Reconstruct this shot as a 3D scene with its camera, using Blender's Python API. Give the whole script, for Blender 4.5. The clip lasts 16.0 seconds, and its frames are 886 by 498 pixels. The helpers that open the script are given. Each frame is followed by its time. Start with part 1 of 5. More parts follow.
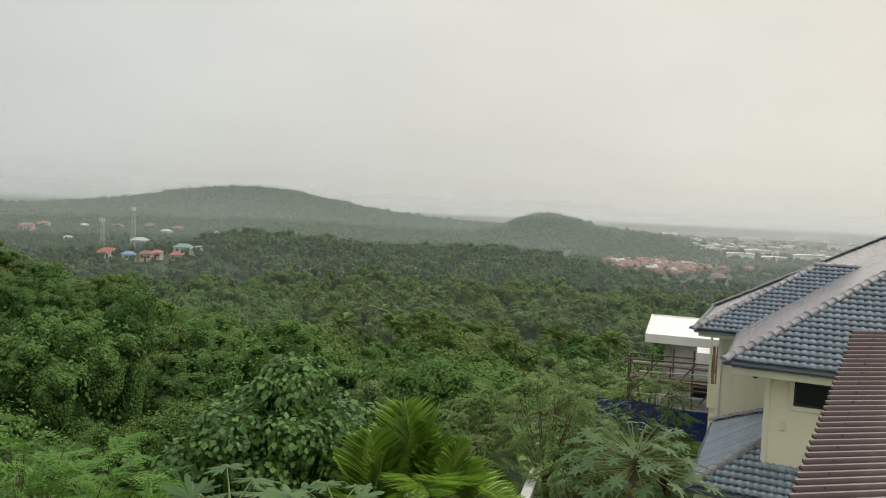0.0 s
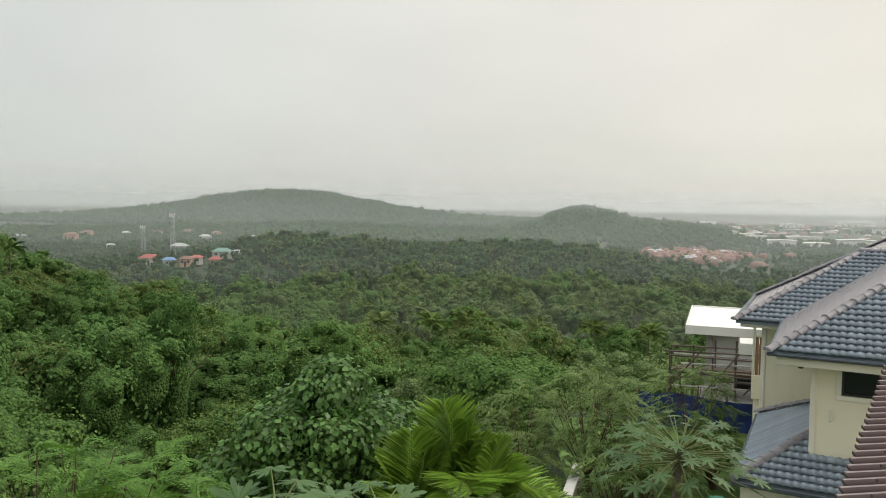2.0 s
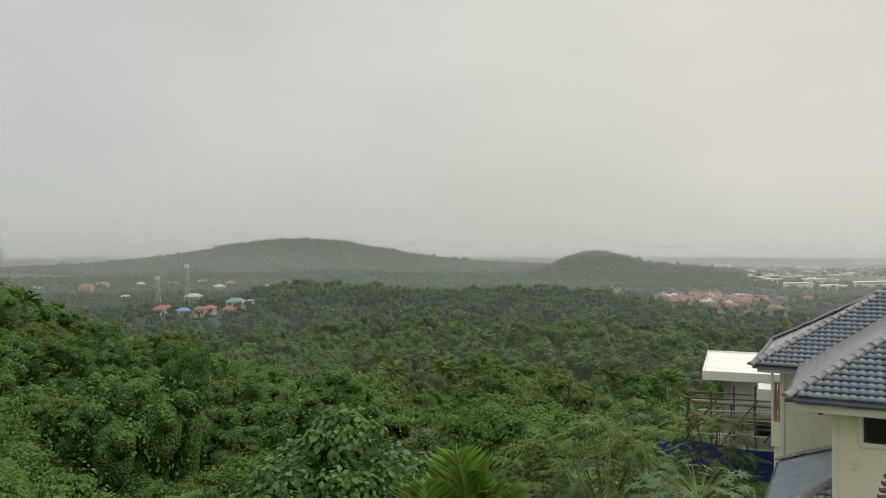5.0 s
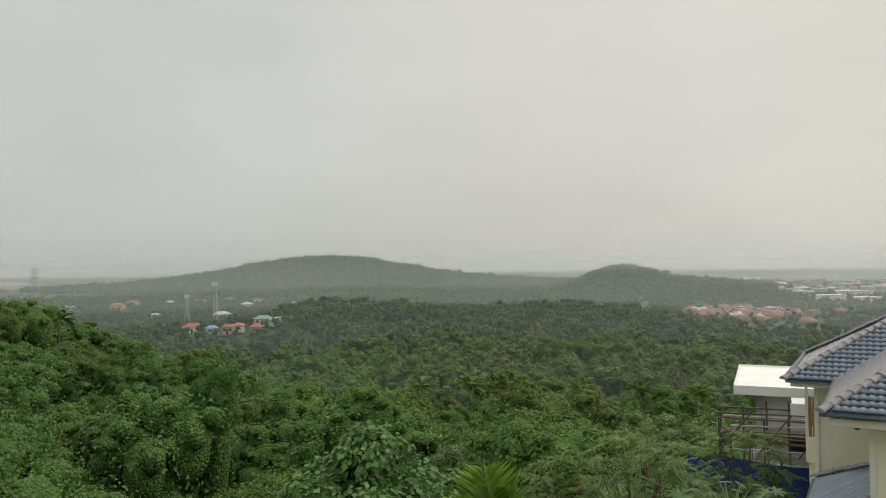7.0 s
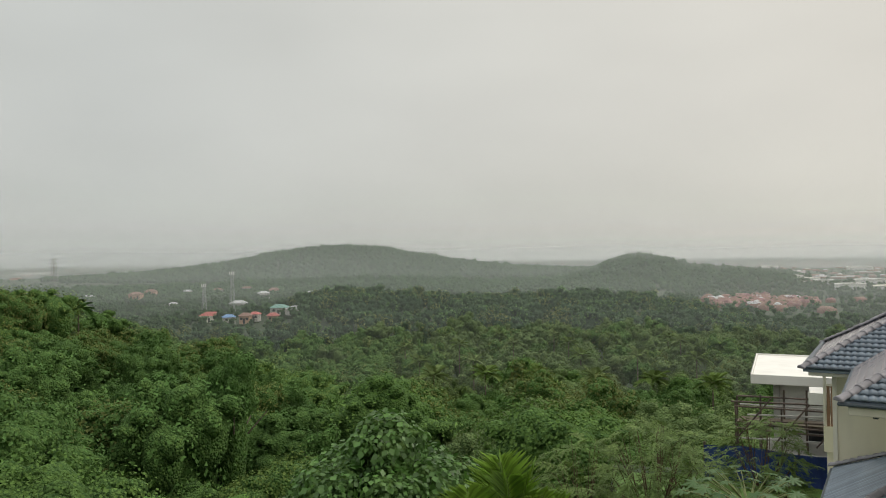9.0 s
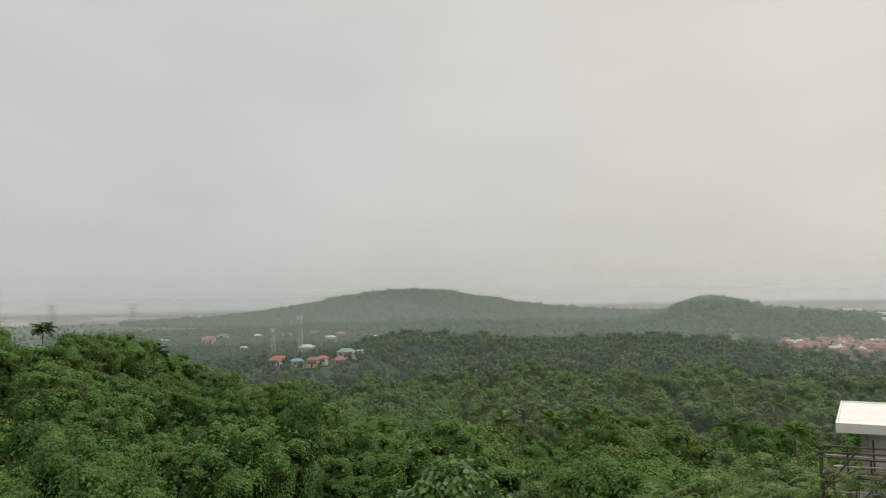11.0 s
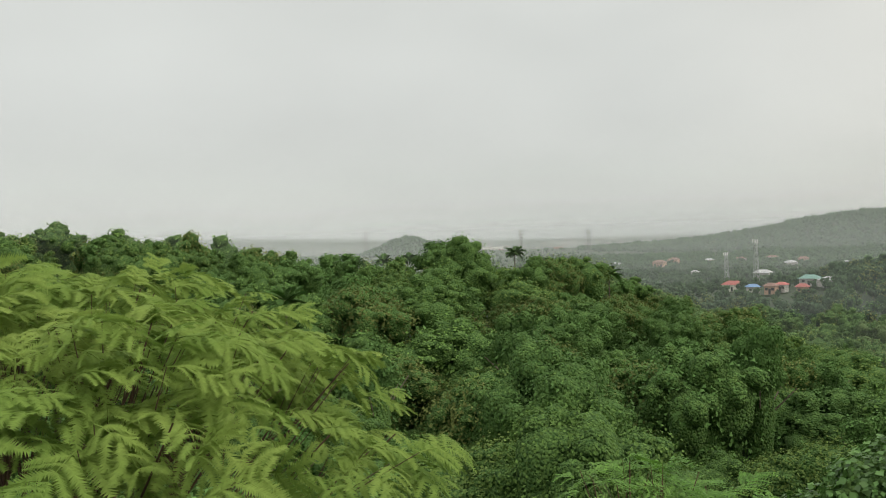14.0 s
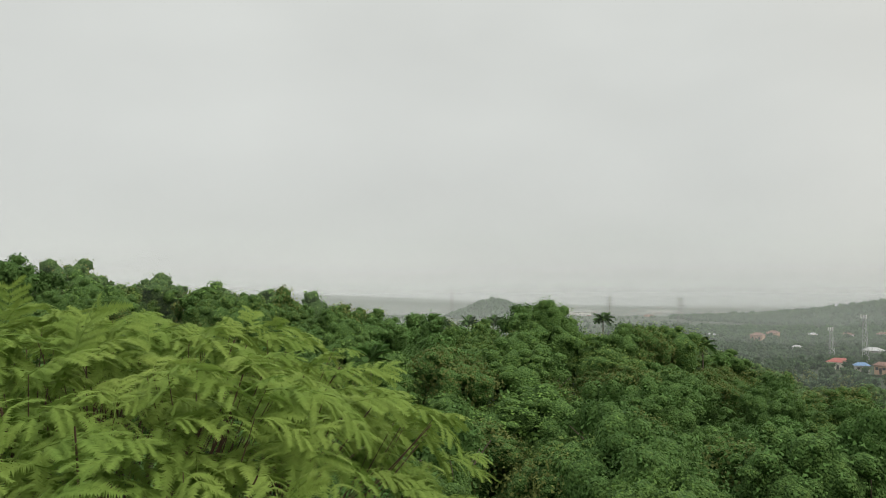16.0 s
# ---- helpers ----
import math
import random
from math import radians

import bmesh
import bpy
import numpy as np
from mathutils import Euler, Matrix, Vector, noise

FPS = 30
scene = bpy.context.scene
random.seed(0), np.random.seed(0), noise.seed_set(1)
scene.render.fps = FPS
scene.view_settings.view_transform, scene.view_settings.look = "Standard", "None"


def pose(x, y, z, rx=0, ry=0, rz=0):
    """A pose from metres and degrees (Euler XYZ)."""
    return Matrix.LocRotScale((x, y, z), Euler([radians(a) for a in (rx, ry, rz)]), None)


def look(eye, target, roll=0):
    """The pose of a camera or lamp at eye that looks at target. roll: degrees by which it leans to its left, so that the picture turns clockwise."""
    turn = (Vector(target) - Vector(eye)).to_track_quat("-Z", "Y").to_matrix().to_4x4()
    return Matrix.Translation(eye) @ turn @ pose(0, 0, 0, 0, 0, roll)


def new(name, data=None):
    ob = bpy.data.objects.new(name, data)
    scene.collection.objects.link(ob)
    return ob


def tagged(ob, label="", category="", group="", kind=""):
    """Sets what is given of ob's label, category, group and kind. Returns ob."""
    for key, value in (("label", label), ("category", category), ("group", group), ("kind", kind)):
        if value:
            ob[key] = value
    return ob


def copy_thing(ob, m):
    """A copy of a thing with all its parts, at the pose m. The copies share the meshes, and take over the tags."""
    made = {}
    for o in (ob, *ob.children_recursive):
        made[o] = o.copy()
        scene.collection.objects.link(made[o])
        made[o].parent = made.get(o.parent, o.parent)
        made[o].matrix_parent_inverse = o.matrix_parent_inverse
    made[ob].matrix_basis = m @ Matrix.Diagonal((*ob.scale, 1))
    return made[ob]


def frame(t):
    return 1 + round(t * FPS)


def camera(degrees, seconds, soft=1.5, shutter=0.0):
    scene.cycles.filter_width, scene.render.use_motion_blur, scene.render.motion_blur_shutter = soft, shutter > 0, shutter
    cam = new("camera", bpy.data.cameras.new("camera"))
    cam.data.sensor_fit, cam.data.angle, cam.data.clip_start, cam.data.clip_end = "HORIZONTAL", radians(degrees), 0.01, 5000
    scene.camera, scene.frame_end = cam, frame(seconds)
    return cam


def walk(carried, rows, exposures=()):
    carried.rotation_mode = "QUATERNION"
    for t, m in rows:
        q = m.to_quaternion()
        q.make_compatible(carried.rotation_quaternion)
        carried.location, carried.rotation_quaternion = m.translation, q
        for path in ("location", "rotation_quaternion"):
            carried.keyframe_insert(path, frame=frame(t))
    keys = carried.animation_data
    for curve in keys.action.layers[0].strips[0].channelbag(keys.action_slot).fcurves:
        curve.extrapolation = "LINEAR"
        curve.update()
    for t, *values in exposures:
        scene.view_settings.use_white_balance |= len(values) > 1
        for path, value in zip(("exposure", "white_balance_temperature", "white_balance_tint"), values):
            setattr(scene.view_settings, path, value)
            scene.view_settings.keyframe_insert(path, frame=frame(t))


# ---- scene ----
cam = camera(62.0, 16.0, soft=1.05)
# seconds, eye, target, roll
PATH = [
    (0, (0.000, 0, 8.376), (-0.000, 9.985, 7.824), 2.66),
    (0.5, (0.000, 0, 8.348), (-0.330, 9.971, 7.669), 1.61),
    (1, (0.000, 0, 8.332), (-0.613, 9.937, 7.391), 0.98),
    (1.5, (0.000, 0, 8.345), (-0.597, 9.939, 7.422), 0.64),
    (2, (0.000, 0, 8.400), (-0.470, 9.970, 7.790), 0.73),
    (2.5, (0.000, 0, 8.420), (-0.310, 9.992, 8.150), 1.25),
    (3, (0.000, 0, 8.410), (-0.295, 9.994, 8.253), 1.71),
    (5.5, (0.055, 0, 8.418), (-0.697, 9.971, 8.560), -0.47),
    (6, (0.055, 0, 8.418), (-0.821, 9.959, 8.665), -0.37),
    (6.5, (0.055, 0, 8.418), (-0.879, 9.953, 8.669), -0.52),
    (7, (0.055, 0, 8.418), (-0.936, 9.948, 8.660), -0.69),
    (7.5, (0.055, 0, 8.418), (-1.006, 9.942, 8.604), -0.82),
    (8, (0.055, 0, 8.418), (-1.071, 9.936, 8.498), -0.80),
    (8.5, (0.055, 0, 8.418), (-1.115, 9.931, 8.464), -0.80),
    (11, (0.055, 0, 8.418), (-1.994, 9.763, 9.118), -1.09),
    (11.5, (0.055, 0, 8.418), (-2.988, 9.498, 9.141), -0.83),
    (12, (0.055, 0, 8.418), (-3.894, 9.172, 8.940), -1.00),
    (12.5, (0.051, 0, 8.418), (-5.219, 8.492, 8.730), -2.23),
    (13, (0.048, 0, 8.418), (-6.379, 7.659, 8.604), -2.44),
    (13.5, (0.044, 0, 8.418), (-6.931, 7.166, 8.412), -2.07),
    (14, (0.040, 0, 8.418), (-7.133, 6.965, 8.248), -1.86),
    (14.5, (0.036, 0, 8.418), (-7.469, 6.608, 8.338), -1.40),
    (15, (0.033, 0, 8.418), (-7.765, 6.255, 8.706), -1.03),
    (15.5, (0.029, 0, 8.418), (-7.867, 6.112, 8.968), 0.00),
    (16, (0.025, 0, 8.418), (-7.891, 6.072, 9.102), 0.16),
]
EXPOSURES = [(0, 0.2), (1.2, 0.38), (1.6, 0.36), (2.2, 0.26), (3, 0.1), (5.5, 0.03), (11, 0.03), (12.5, 0.0), (14, 0.26), (16, 0.2)]
walk(cam, [(t, look(eye, target, roll)) for t, eye, target, roll in PATH], EXPOSURES)

# ---- sky and sun: low overcast, a little warmer towards the east ----
SUN_AZ, SUN_EL = 62.0, 38.0
world = bpy.data.worlds.new("sky")
scene.world = world
world.use_nodes = True
wn, wl = world.node_tree.nodes, world.node_tree.links
wn.clear()
w_out, w_bg = wn.new("ShaderNodeOutputWorld"), wn.new("ShaderNodeBackground")
w_sky = wn.new("ShaderNodeTexSky")
w_sky.sky_type, w_sky.sun_disc = "NISHITA", False
w_sky.sun_elevation, w_sky.sun_rotation = radians(SUN_EL), radians(SUN_AZ)
w_tc = wn.new("ShaderNodeTexCoord")
w_sep = wn.new("ShaderNodeSeparateXYZ")
wl.new(w_tc.outputs["Generated"], w_sep.inputs[0])
# cloud cover: grey, warmer eastwards, slightly darker low over the plain
w_side = wn.new("ShaderNodeMapRange")
w_side.inputs[1].default_value, w_side.inputs[2].default_value = -0.5, 0.6
wl.new(w_sep.outputs[0], w_side.inputs[0])
w_mix1 = wn.new("ShaderNodeMix")
w_mix1.data_type = "RGBA"
w_mix1.inputs[6].default_value = (0.585, 0.60, 0.572, 1)
w_mix1.inputs[7].default_value = (0.74, 0.70, 0.62, 1)
wl.new(w_side.outputs[0], w_mix1.inputs[0])
w_high = wn.new("ShaderNodeMapRange")
w_high.inputs[1].default_value, w_high.inputs[2].default_value = -0.02, 0.4
w_high.inputs[3].default_value, w_high.inputs[4].default_value = 0.93, 1.05
wl.new(w_sep.outputs[2], w_high.inputs[0])
# an overcast sky is about twice as bright overhead as low down
w_zen = wn.new("ShaderNodeMapRange")
w_zen.inputs[1].default_value, w_zen.inputs[2].default_value = 0.42, 1.0
w_zen.inputs[3].default_value, w_zen.inputs[4].default_value = 0.0, 1.3
wl.new(w_sep.outputs[2], w_zen.inputs[0])
w_add = wn.new("ShaderNodeMath")
w_add.operation = "ADD"
wl.new(w_high.outputs[0], w_add.inputs[0])
wl.new(w_zen.outputs[0], w_add.inputs[1])
w_noise = wn.new("ShaderNodeTexNoise")
w_noise.inputs["Scale"].default_value, w_noise.inputs["Detail"].default_value = 2.2, 3
w_map = wn.new("ShaderNodeMapping")
w_map.inputs["Scale"].default_value = (1, 1, 2.6)
wl.new(w_tc.outputs["Generated"], w_map.inputs[0])
wl.new(w_map.outputs[0], w_noise.inputs["Vector"])
w_cl = wn.new("ShaderNodeMapRange")
w_cl.inputs[1].default_value, w_cl.inputs[2].default_value = 0.3, 0.7
w_cl.inputs[3].default_value, w_cl.inputs[4].default_value = 0.94, 1.055
wl.new(w_noise.outputs[0], w_cl.inputs[0])
w_mul = wn.new("ShaderNodeMath")
w_mul.operation = "MULTIPLY"
wl.new(w_add.outputs[0], w_mul.inputs[0])
wl.new(w_cl.outputs[0], w_mul.inputs[1])
w_scale = wn.new("ShaderNodeVectorMath")
w_scale.operation = "SCALE"
wl.new(w_mix1.outputs[2], w_scale.inputs[0])
wl.new(w_mul.outputs[0], w_scale.inputs["Scale"])
w_dim = wn.new("ShaderNodeVectorMath")
w_dim.operation = "SCALE"
w_dim.inputs["Scale"].default_value = 0.08
wl.new(w_sky.outputs[0], w_dim.inputs[0])
w_mix2 = wn.new("ShaderNodeMix")
w_mix2.data_type = "RGBA"
w_mix2.inputs[0].default_value = 0.95
wl.new(w_dim.outputs[0], w_mix2.inputs[6])
wl.new(w_scale.outputs[0], w_mix2.inputs[7])
wl.new(w_mix2.outputs[2], w_bg.inputs[0])
w_bg.inputs[1].default_value = 1.0
wl.new(w_bg.outputs[0], w_out.inputs[0])

sun = new("sun", bpy.data.lights.new("sun", "SUN"))
sun.data.energy, sun.data.angle, sun.data.color = 1.3, radians(35), (1.0, 0.95, 0.86)
_a, _e = radians(SUN_AZ), radians(SUN_EL)
sun.matrix_world = look((60 * math.sin(_a), 60 * math.cos(_a), 50), (60 * math.sin(_a) - math.sin(_a) * math.cos(_e), 60 * math.cos(_a) - math.cos(_a) * math.cos(_e), 50 - math.sin(_e)))

# ---- materials ----
def material(name, c1, c2, scale=3.0, rough=0.6, fine=40.0, bump=0.15, metal=0.0, vary=0.0, island=0.0, translucent=0.0, spec=0.4, dirt=None):
    """Two colours mixed by a broad and a fine noise; vary: spread of brightness between objects; island: between loose pieces."""
    m = bpy.data.materials.new(name)
    m.use_nodes = True
    nt, ln = m.node_tree.nodes, m.node_tree.links
    bs = nt["Principled BSDF"]
    bs.inputs["Roughness"].default_value, bs.inputs["Metallic"].default_value = rough, metal
    bs.inputs["Specular IOR Level"].default_value = spec
    tc = nt.new("ShaderNodeTexCoord")
    n1, n2 = nt.new("ShaderNodeTexNoise"), nt.new("ShaderNodeTexNoise")
    n1.inputs["Scale"].default_value, n1.inputs["Detail"].default_value = scale, 4
    n2.inputs["Scale"].default_value, n2.inputs["Detail"].default_value = fine, 2
    for n in (n1, n2):
        ln.new(tc.outputs["Object"], n.inputs["Vector"])
    mixf = nt.new("ShaderNodeMath")
    mixf.operation = "MULTIPLY_ADD"
    mixf.inputs[1].default_value = 0.35
    ln.new(n2.outputs[0], mixf.inputs[0])
    sc = nt.new("ShaderNodeMapRange")
    sc.inputs[1].default_value, sc.inputs[2].default_value = 0.3, 0.7
    sc.inputs[3].default_value, sc.inputs[4].default_value = -0.1, 0.8
    ln.new(n1.outputs[0], sc.inputs[0])
    ln.new(sc.outputs[0], mixf.inputs[2])
    mx = nt.new("ShaderNodeMix")
    mx.data_type = "RGBA"
    mx.inputs[6].default_value, mx.inputs[7].default_value = (*c1, 1), (*c2, 1)
    ln.new(mixf.outputs[0], mx.inputs[0])
    col = mx.outputs[2]
    for source, spread in (("obj", vary), ("isl", island)):
        if not spread:
            continue
        rnd = nt.new("ShaderNodeObjectInfo" if source == "obj" else "ShaderNodeNewGeometry")
        mr = nt.new("ShaderNodeMapRange")
        mr.inputs[3].default_value, mr.inputs[4].default_value = 1 - spread, 1 + spread
        ln.new(rnd.outputs["Random" if source == "obj" else "Random Per Island"], mr.inputs[0])
        vm = nt.new("ShaderNodeVectorMath")
        vm.operation = "SCALE"
        ln.new(col, vm.inputs[0])
        ln.new(mr.outputs[0], vm.inputs["Scale"])
        col = vm.outputs[0]
    if dirt:
        n3 = nt.new("ShaderNodeTexNoise")
        n3.inputs["Scale"].default_value, n3.inputs["Detail"].default_value = dirt[1], 6
        mp = nt.new("ShaderNodeMapping")
        mp.inputs["Scale"].default_value = (1, 1, 0.25)
        ln.new(tc.outputs["Object"], mp.inputs[0])
        ln.new(mp.outputs[0], n3.inputs["Vector"])
        dr = nt.new("ShaderNodeMapRange")
        dr.inputs[1].default_value, dr.inputs[2].default_value = 0.5, 0.75
        dr.inputs[4].default_value = dirt[2]
        ln.new(n3.outputs[0], dr.inputs[0])
        md = nt.new("ShaderNodeMix")
        md.data_type = "RGBA"
        md.inputs[7].default_value = (*dirt[0], 1)
        ln.new(col, md.inputs[6])
        ln.new(dr.outputs[0], md.inputs[0])
        col = md.outputs[2]
    ln.new(col, bs.inputs["Base Color"])
    if bump:
        bp = nt.new("ShaderNodeBump")
        bp.inputs["Strength"].default_value, bp.inputs["Distance"].default_value = bump, 0.02
        ln.new(n2.outputs[0], bp.inputs["Height"])
        ln.new(bp.outputs[0], bs.inputs["Normal"])
    if translucent:
        tr, ms = nt.new("ShaderNodeBsdfTranslucent"), nt.new("ShaderNodeMixShader")
        ln.new(col, tr.inputs[0])
        ms.inputs[0].default_value = translucent
        ln.new(bs.outputs[0], ms.inputs[1])
        ln.new(tr.outputs[0], ms.inputs[2])
        ln.new(ms.outputs[0], nt["Material Output"].inputs[0])
    return m


M_LEAF = material("leaf_green", (0.075, 0.15, 0.034), (0.14, 0.236, 0.058), 0.35, 0.75, 3.0, 0, spec=0.12, vary=0.28, island=0.2, translucent=0.18)
M_LEAF_DARK = material("leaf_deep_green", (0.055, 0.12, 0.032), (0.105, 0.198, 0.055), 0.35, 0.75, 3.0, 0, spec=0.12, vary=0.28, island=0.2, translucent=0.15)
M_LEAF_OLIVE = material("leaf_olive", (0.095, 0.125, 0.036), (0.17, 0.20, 0.06), 0.35, 0.75, 3.0, 0, spec=0.14, vary=0.2, island=0.18, translucent=0.25)
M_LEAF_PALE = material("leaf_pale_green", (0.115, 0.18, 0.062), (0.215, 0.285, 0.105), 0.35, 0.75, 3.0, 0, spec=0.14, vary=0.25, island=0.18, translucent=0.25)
M_LEAF_MID = material("leaf_mid_green", (0.09, 0.155, 0.036), (0.165, 0.235, 0.06), 0.3, 0.75, 3.0, 0, spec=0.14, vary=0.25, island=0.15, translucent=0.2)
M_LEAF_FAR = material("leaf_far_wood", (0.045, 0.10, 0.045), (0.10, 0.17, 0.07), 0.02, 0.8, 0.2, 0, spec=0.15, island=0.3)
def core_material(dark, light):
    """Foliage in the depth of a crown: leaf-sized cells of many greens with a strong relief."""
    m = bpy.data.materials.new("inner_foliage")
    m.use_nodes = True
    nt, ln = m.node_tree.nodes, m.node_tree.links
    bs = nt["Principled BSDF"]
    bs.inputs["Roughness"].default_value = 0.9
    bs.inputs["Specular IOR Level"].default_value = 0.12
    tc, vo, no = nt.new("ShaderNodeTexCoord"), nt.new("ShaderNodeTexVoronoi"), nt.new("ShaderNodeTexNoise")
    vo.inputs["Scale"].default_value = 7.5
    no.inputs["Scale"].default_value = 1.3
    for n in (vo, no):
        ln.new(tc.outputs["Object"], n.inputs["Vector"])
    sp = nt.new("ShaderNodeSeparateColor")
    ln.new(vo.outputs["Color"], sp.inputs[0])
    mul = nt.new("ShaderNodeMath")
    mul.operation = "MULTIPLY"
    ln.new(sp.outputs[0], mul.inputs[0])
    ln.new(no.outputs[0], mul.inputs[1])
    ramp = nt.new("ShaderNodeMix")
    ramp.data_type = "RGBA"
    ramp.inputs[6].default_value, ramp.inputs[7].default_value = (*dark, 1), (*light, 1)
    ln.new(mul.outputs[0], ramp.inputs[0])
    ln.new(ramp.outputs[2], bs.inputs["Base Color"])
    bp = nt.new("ShaderNodeBump")
    bp.inputs["Strength"].default_value, bp.inputs["Distance"].default_value = 1.0, 0.25
    bp.invert = True
    ln.new(vo.outputs["Distance"], bp.inputs["Height"])
    ln.new(bp.outputs[0], bs.inputs["Normal"])
    return m


M_CORE = core_material((0.055, 0.115, 0.032), (0.18, 0.30, 0.08))
M_CORE_FAR = core_material((0.03, 0.065, 0.032), (0.09, 0.155, 0.06))
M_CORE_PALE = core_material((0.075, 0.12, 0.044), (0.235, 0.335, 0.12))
M_BARK = material("bark", (0.09, 0.07, 0.05), (0.2, 0.17, 0.13), 4, 0.9, 40, 0.6)
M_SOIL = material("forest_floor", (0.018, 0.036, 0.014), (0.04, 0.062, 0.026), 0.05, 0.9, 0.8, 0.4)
M_LAWN = material("lawn_grass", (0.06, 0.13, 0.02), (0.10, 0.19, 0.035), 0.8, 0.8, 20, 0.6)
M_FERN = material("feathery_leaf", (0.14, 0.24, 0.045), (0.255, 0.345, 0.08), 1.1, 0.75, 9.0, 0, spec=0.15, island=0.1, translucent=0.4)
M_FERN_STEM = material("brown_twig", (0.06, 0.035, 0.022), (0.12, 0.07, 0.045), 4, 0.8, 40, 0.4)
M_PALM = material("palm_leaflet", (0.14, 0.27, 0.03), (0.26, 0.41, 0.06), 0.8, 0.4, 9.0, 0, island=0.35, translucent=0.35)
M_PAPAYA = material("papaya_leaf", (0.05, 0.115, 0.036), (0.095, 0.17, 0.06), 1.5, 0.5, 9.0, 0.2, island=0.25, translucent=0.25)
M_VINE = material("vine_leaf", (0.05, 0.125, 0.024), (0.11, 0.22, 0.048), 0.8, 0.45, 6.0, 0, island=0.4, translucent=0.25)
M_STALK = material("green_stalk", (0.12, 0.16, 0.05), (0.2, 0.22, 0.09), 4, 0.6, 30, 0.2)
M_TILE = material("blue_glazed_tile", (0.17, 0.215, 0.275), (0.245, 0.30, 0.36), 1.2, 0.2, 25, 0.06, vary=0.14, island=0.1, spec=0.75, dirt=((0.10, 0.10, 0.11), 2.0, 0.5))
# side roof faces: the sky's grey sheen on the wet tiles mixed into the base
M_TILE_SHEEN = material("tile_sky_sheen", (0.24, 0.22, 0.235), (0.30, 0.28, 0.295), 0.5, 0.24, 18, 0.02, vary=0.06, island=0.08, spec=0.55, dirt=((0.12, 0.12, 0.125), 1.2, 0.4))
M_LIGHT = material("light_green_leaf", (0.09, 0.15, 0.036), (0.155, 0.23, 0.06), 0.6, 0.7, 4.0, 0, island=0.4, translucent=0.25)
M_FERN2 = material("soft_feathery_leaf", (0.08, 0.19, 0.026), (0.15, 0.29, 0.046), 0.8, 0.6, 9.0, 0, island=0.3, translucent=0.3)
# paler copy of the brown steel: sky light on the ledges put into the colour
M_LEDGE_LIT = material("sky_lit_brown_paint", (0.36, 0.29, 0.29), (0.46, 0.38, 0.38), 1.5, 0.5, 30, 0.05)
M_DULLRED = material("dull_red_roof", (0.17, 0.075, 0.075), (0.24, 0.12, 0.115), 0.2, 0.7, 2, 0.1, island=0.3)
M_CAP = material("ridge_cap_tile", (0.16, 0.155, 0.175), (0.235, 0.225, 0.25), 1.5, 0.42, 25, 0.1, vary=0.14)
M_CREAM = material("cream_paint", (0.76, 0.72, 0.56), (0.82, 0.78, 0.63), 0.6, 0.75, 60, 0.08, dirt=((0.45, 0.42, 0.33), 1.4, 0.35))
M_WHITE = material("white_paint", (0.74, 0.73, 0.70), (0.82, 0.81, 0.78), 0.8, 0.6, 50, 0.06, dirt=((0.5, 0.48, 0.44), 1.2, 0.3))
M_TRIM = material("pale_trim", (0.72, 0.69, 0.60), (0.79, 0.76, 0.67), 1.0, 0.6, 50, 0.05, dirt=((0.45, 0.43, 0.38), 1.6, 0.3))
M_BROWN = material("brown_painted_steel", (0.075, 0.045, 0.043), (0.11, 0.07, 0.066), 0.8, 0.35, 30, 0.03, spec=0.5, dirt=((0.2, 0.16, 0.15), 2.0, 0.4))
M_GUTTER = material("dark_blue_gutter", (0.05, 0.065, 0.085), (0.08, 0.10, 0.125), 1.0, 0.4, 20, 0.04)
M_DARK = material("dark_frame", (0.02, 0.022, 0.025), (0.04, 0.042, 0.045), 3, 0.4, 40, 0.05)
M_CONCRETE = material("raw_concrete", (0.36, 0.35, 0.33), (0.48, 0.47, 0.44), 0.8, 0.85, 20, 0.3, dirt=((0.2, 0.2, 0.19), 0.8, 0.5))
M_PIPE = material("scaffold_tube", (0.06, 0.05, 0.045), (0.16, 0.12, 0.10), 2, 0.6, 30, 0.2, metal=0.3)
M_TARP = material("blue_tarpaulin", (0.010, 0.025, 0.11), (0.025, 0.05, 0.2), 1.0, 0.45, 8, 0.5)
M_REDCLAY = material("red_roof_sheet", (0.30, 0.075, 0.065), (0.42, 0.13, 0.11), 0.2, 0.6, 2, 0.1, vary=0.2, island=0.2)
M_CURTAIN = material("brown_curtain", (0.24, 0.13, 0.08), (0.38, 0.24, 0.15), 3, 0.8, 30, 0.2)
M_TILE_SHEEN.node_tree.nodes["Principled BSDF"].inputs["IOR"].default_value = 1.6
M_GREENPAINT = material("green_painted_steel", (0.01, 0.16, 0.09), (0.02, 0.22, 0.13), 2, 0.5, 30, 0.05)
M_STEEL = material("galvanised_steel", (0.34, 0.35, 0.36), (0.5, 0.51, 0.52), 0.4, 0.5, 5, 0.05, metal=0.3)


def glass_material():
    m = bpy.data.materials.new("dark_window_glass")
    m.use_nodes = True
    b = m.node_tree.nodes["Principled BSDF"]
    b.inputs["Base Color"].default_value = (0.012, 0.016, 0.02, 1)
    b.inputs["Roughness"].default_value = 0.05
    b.inputs["Specular IOR Level"].default_value = 0.5
    return m


M_GLASS = glass_material()


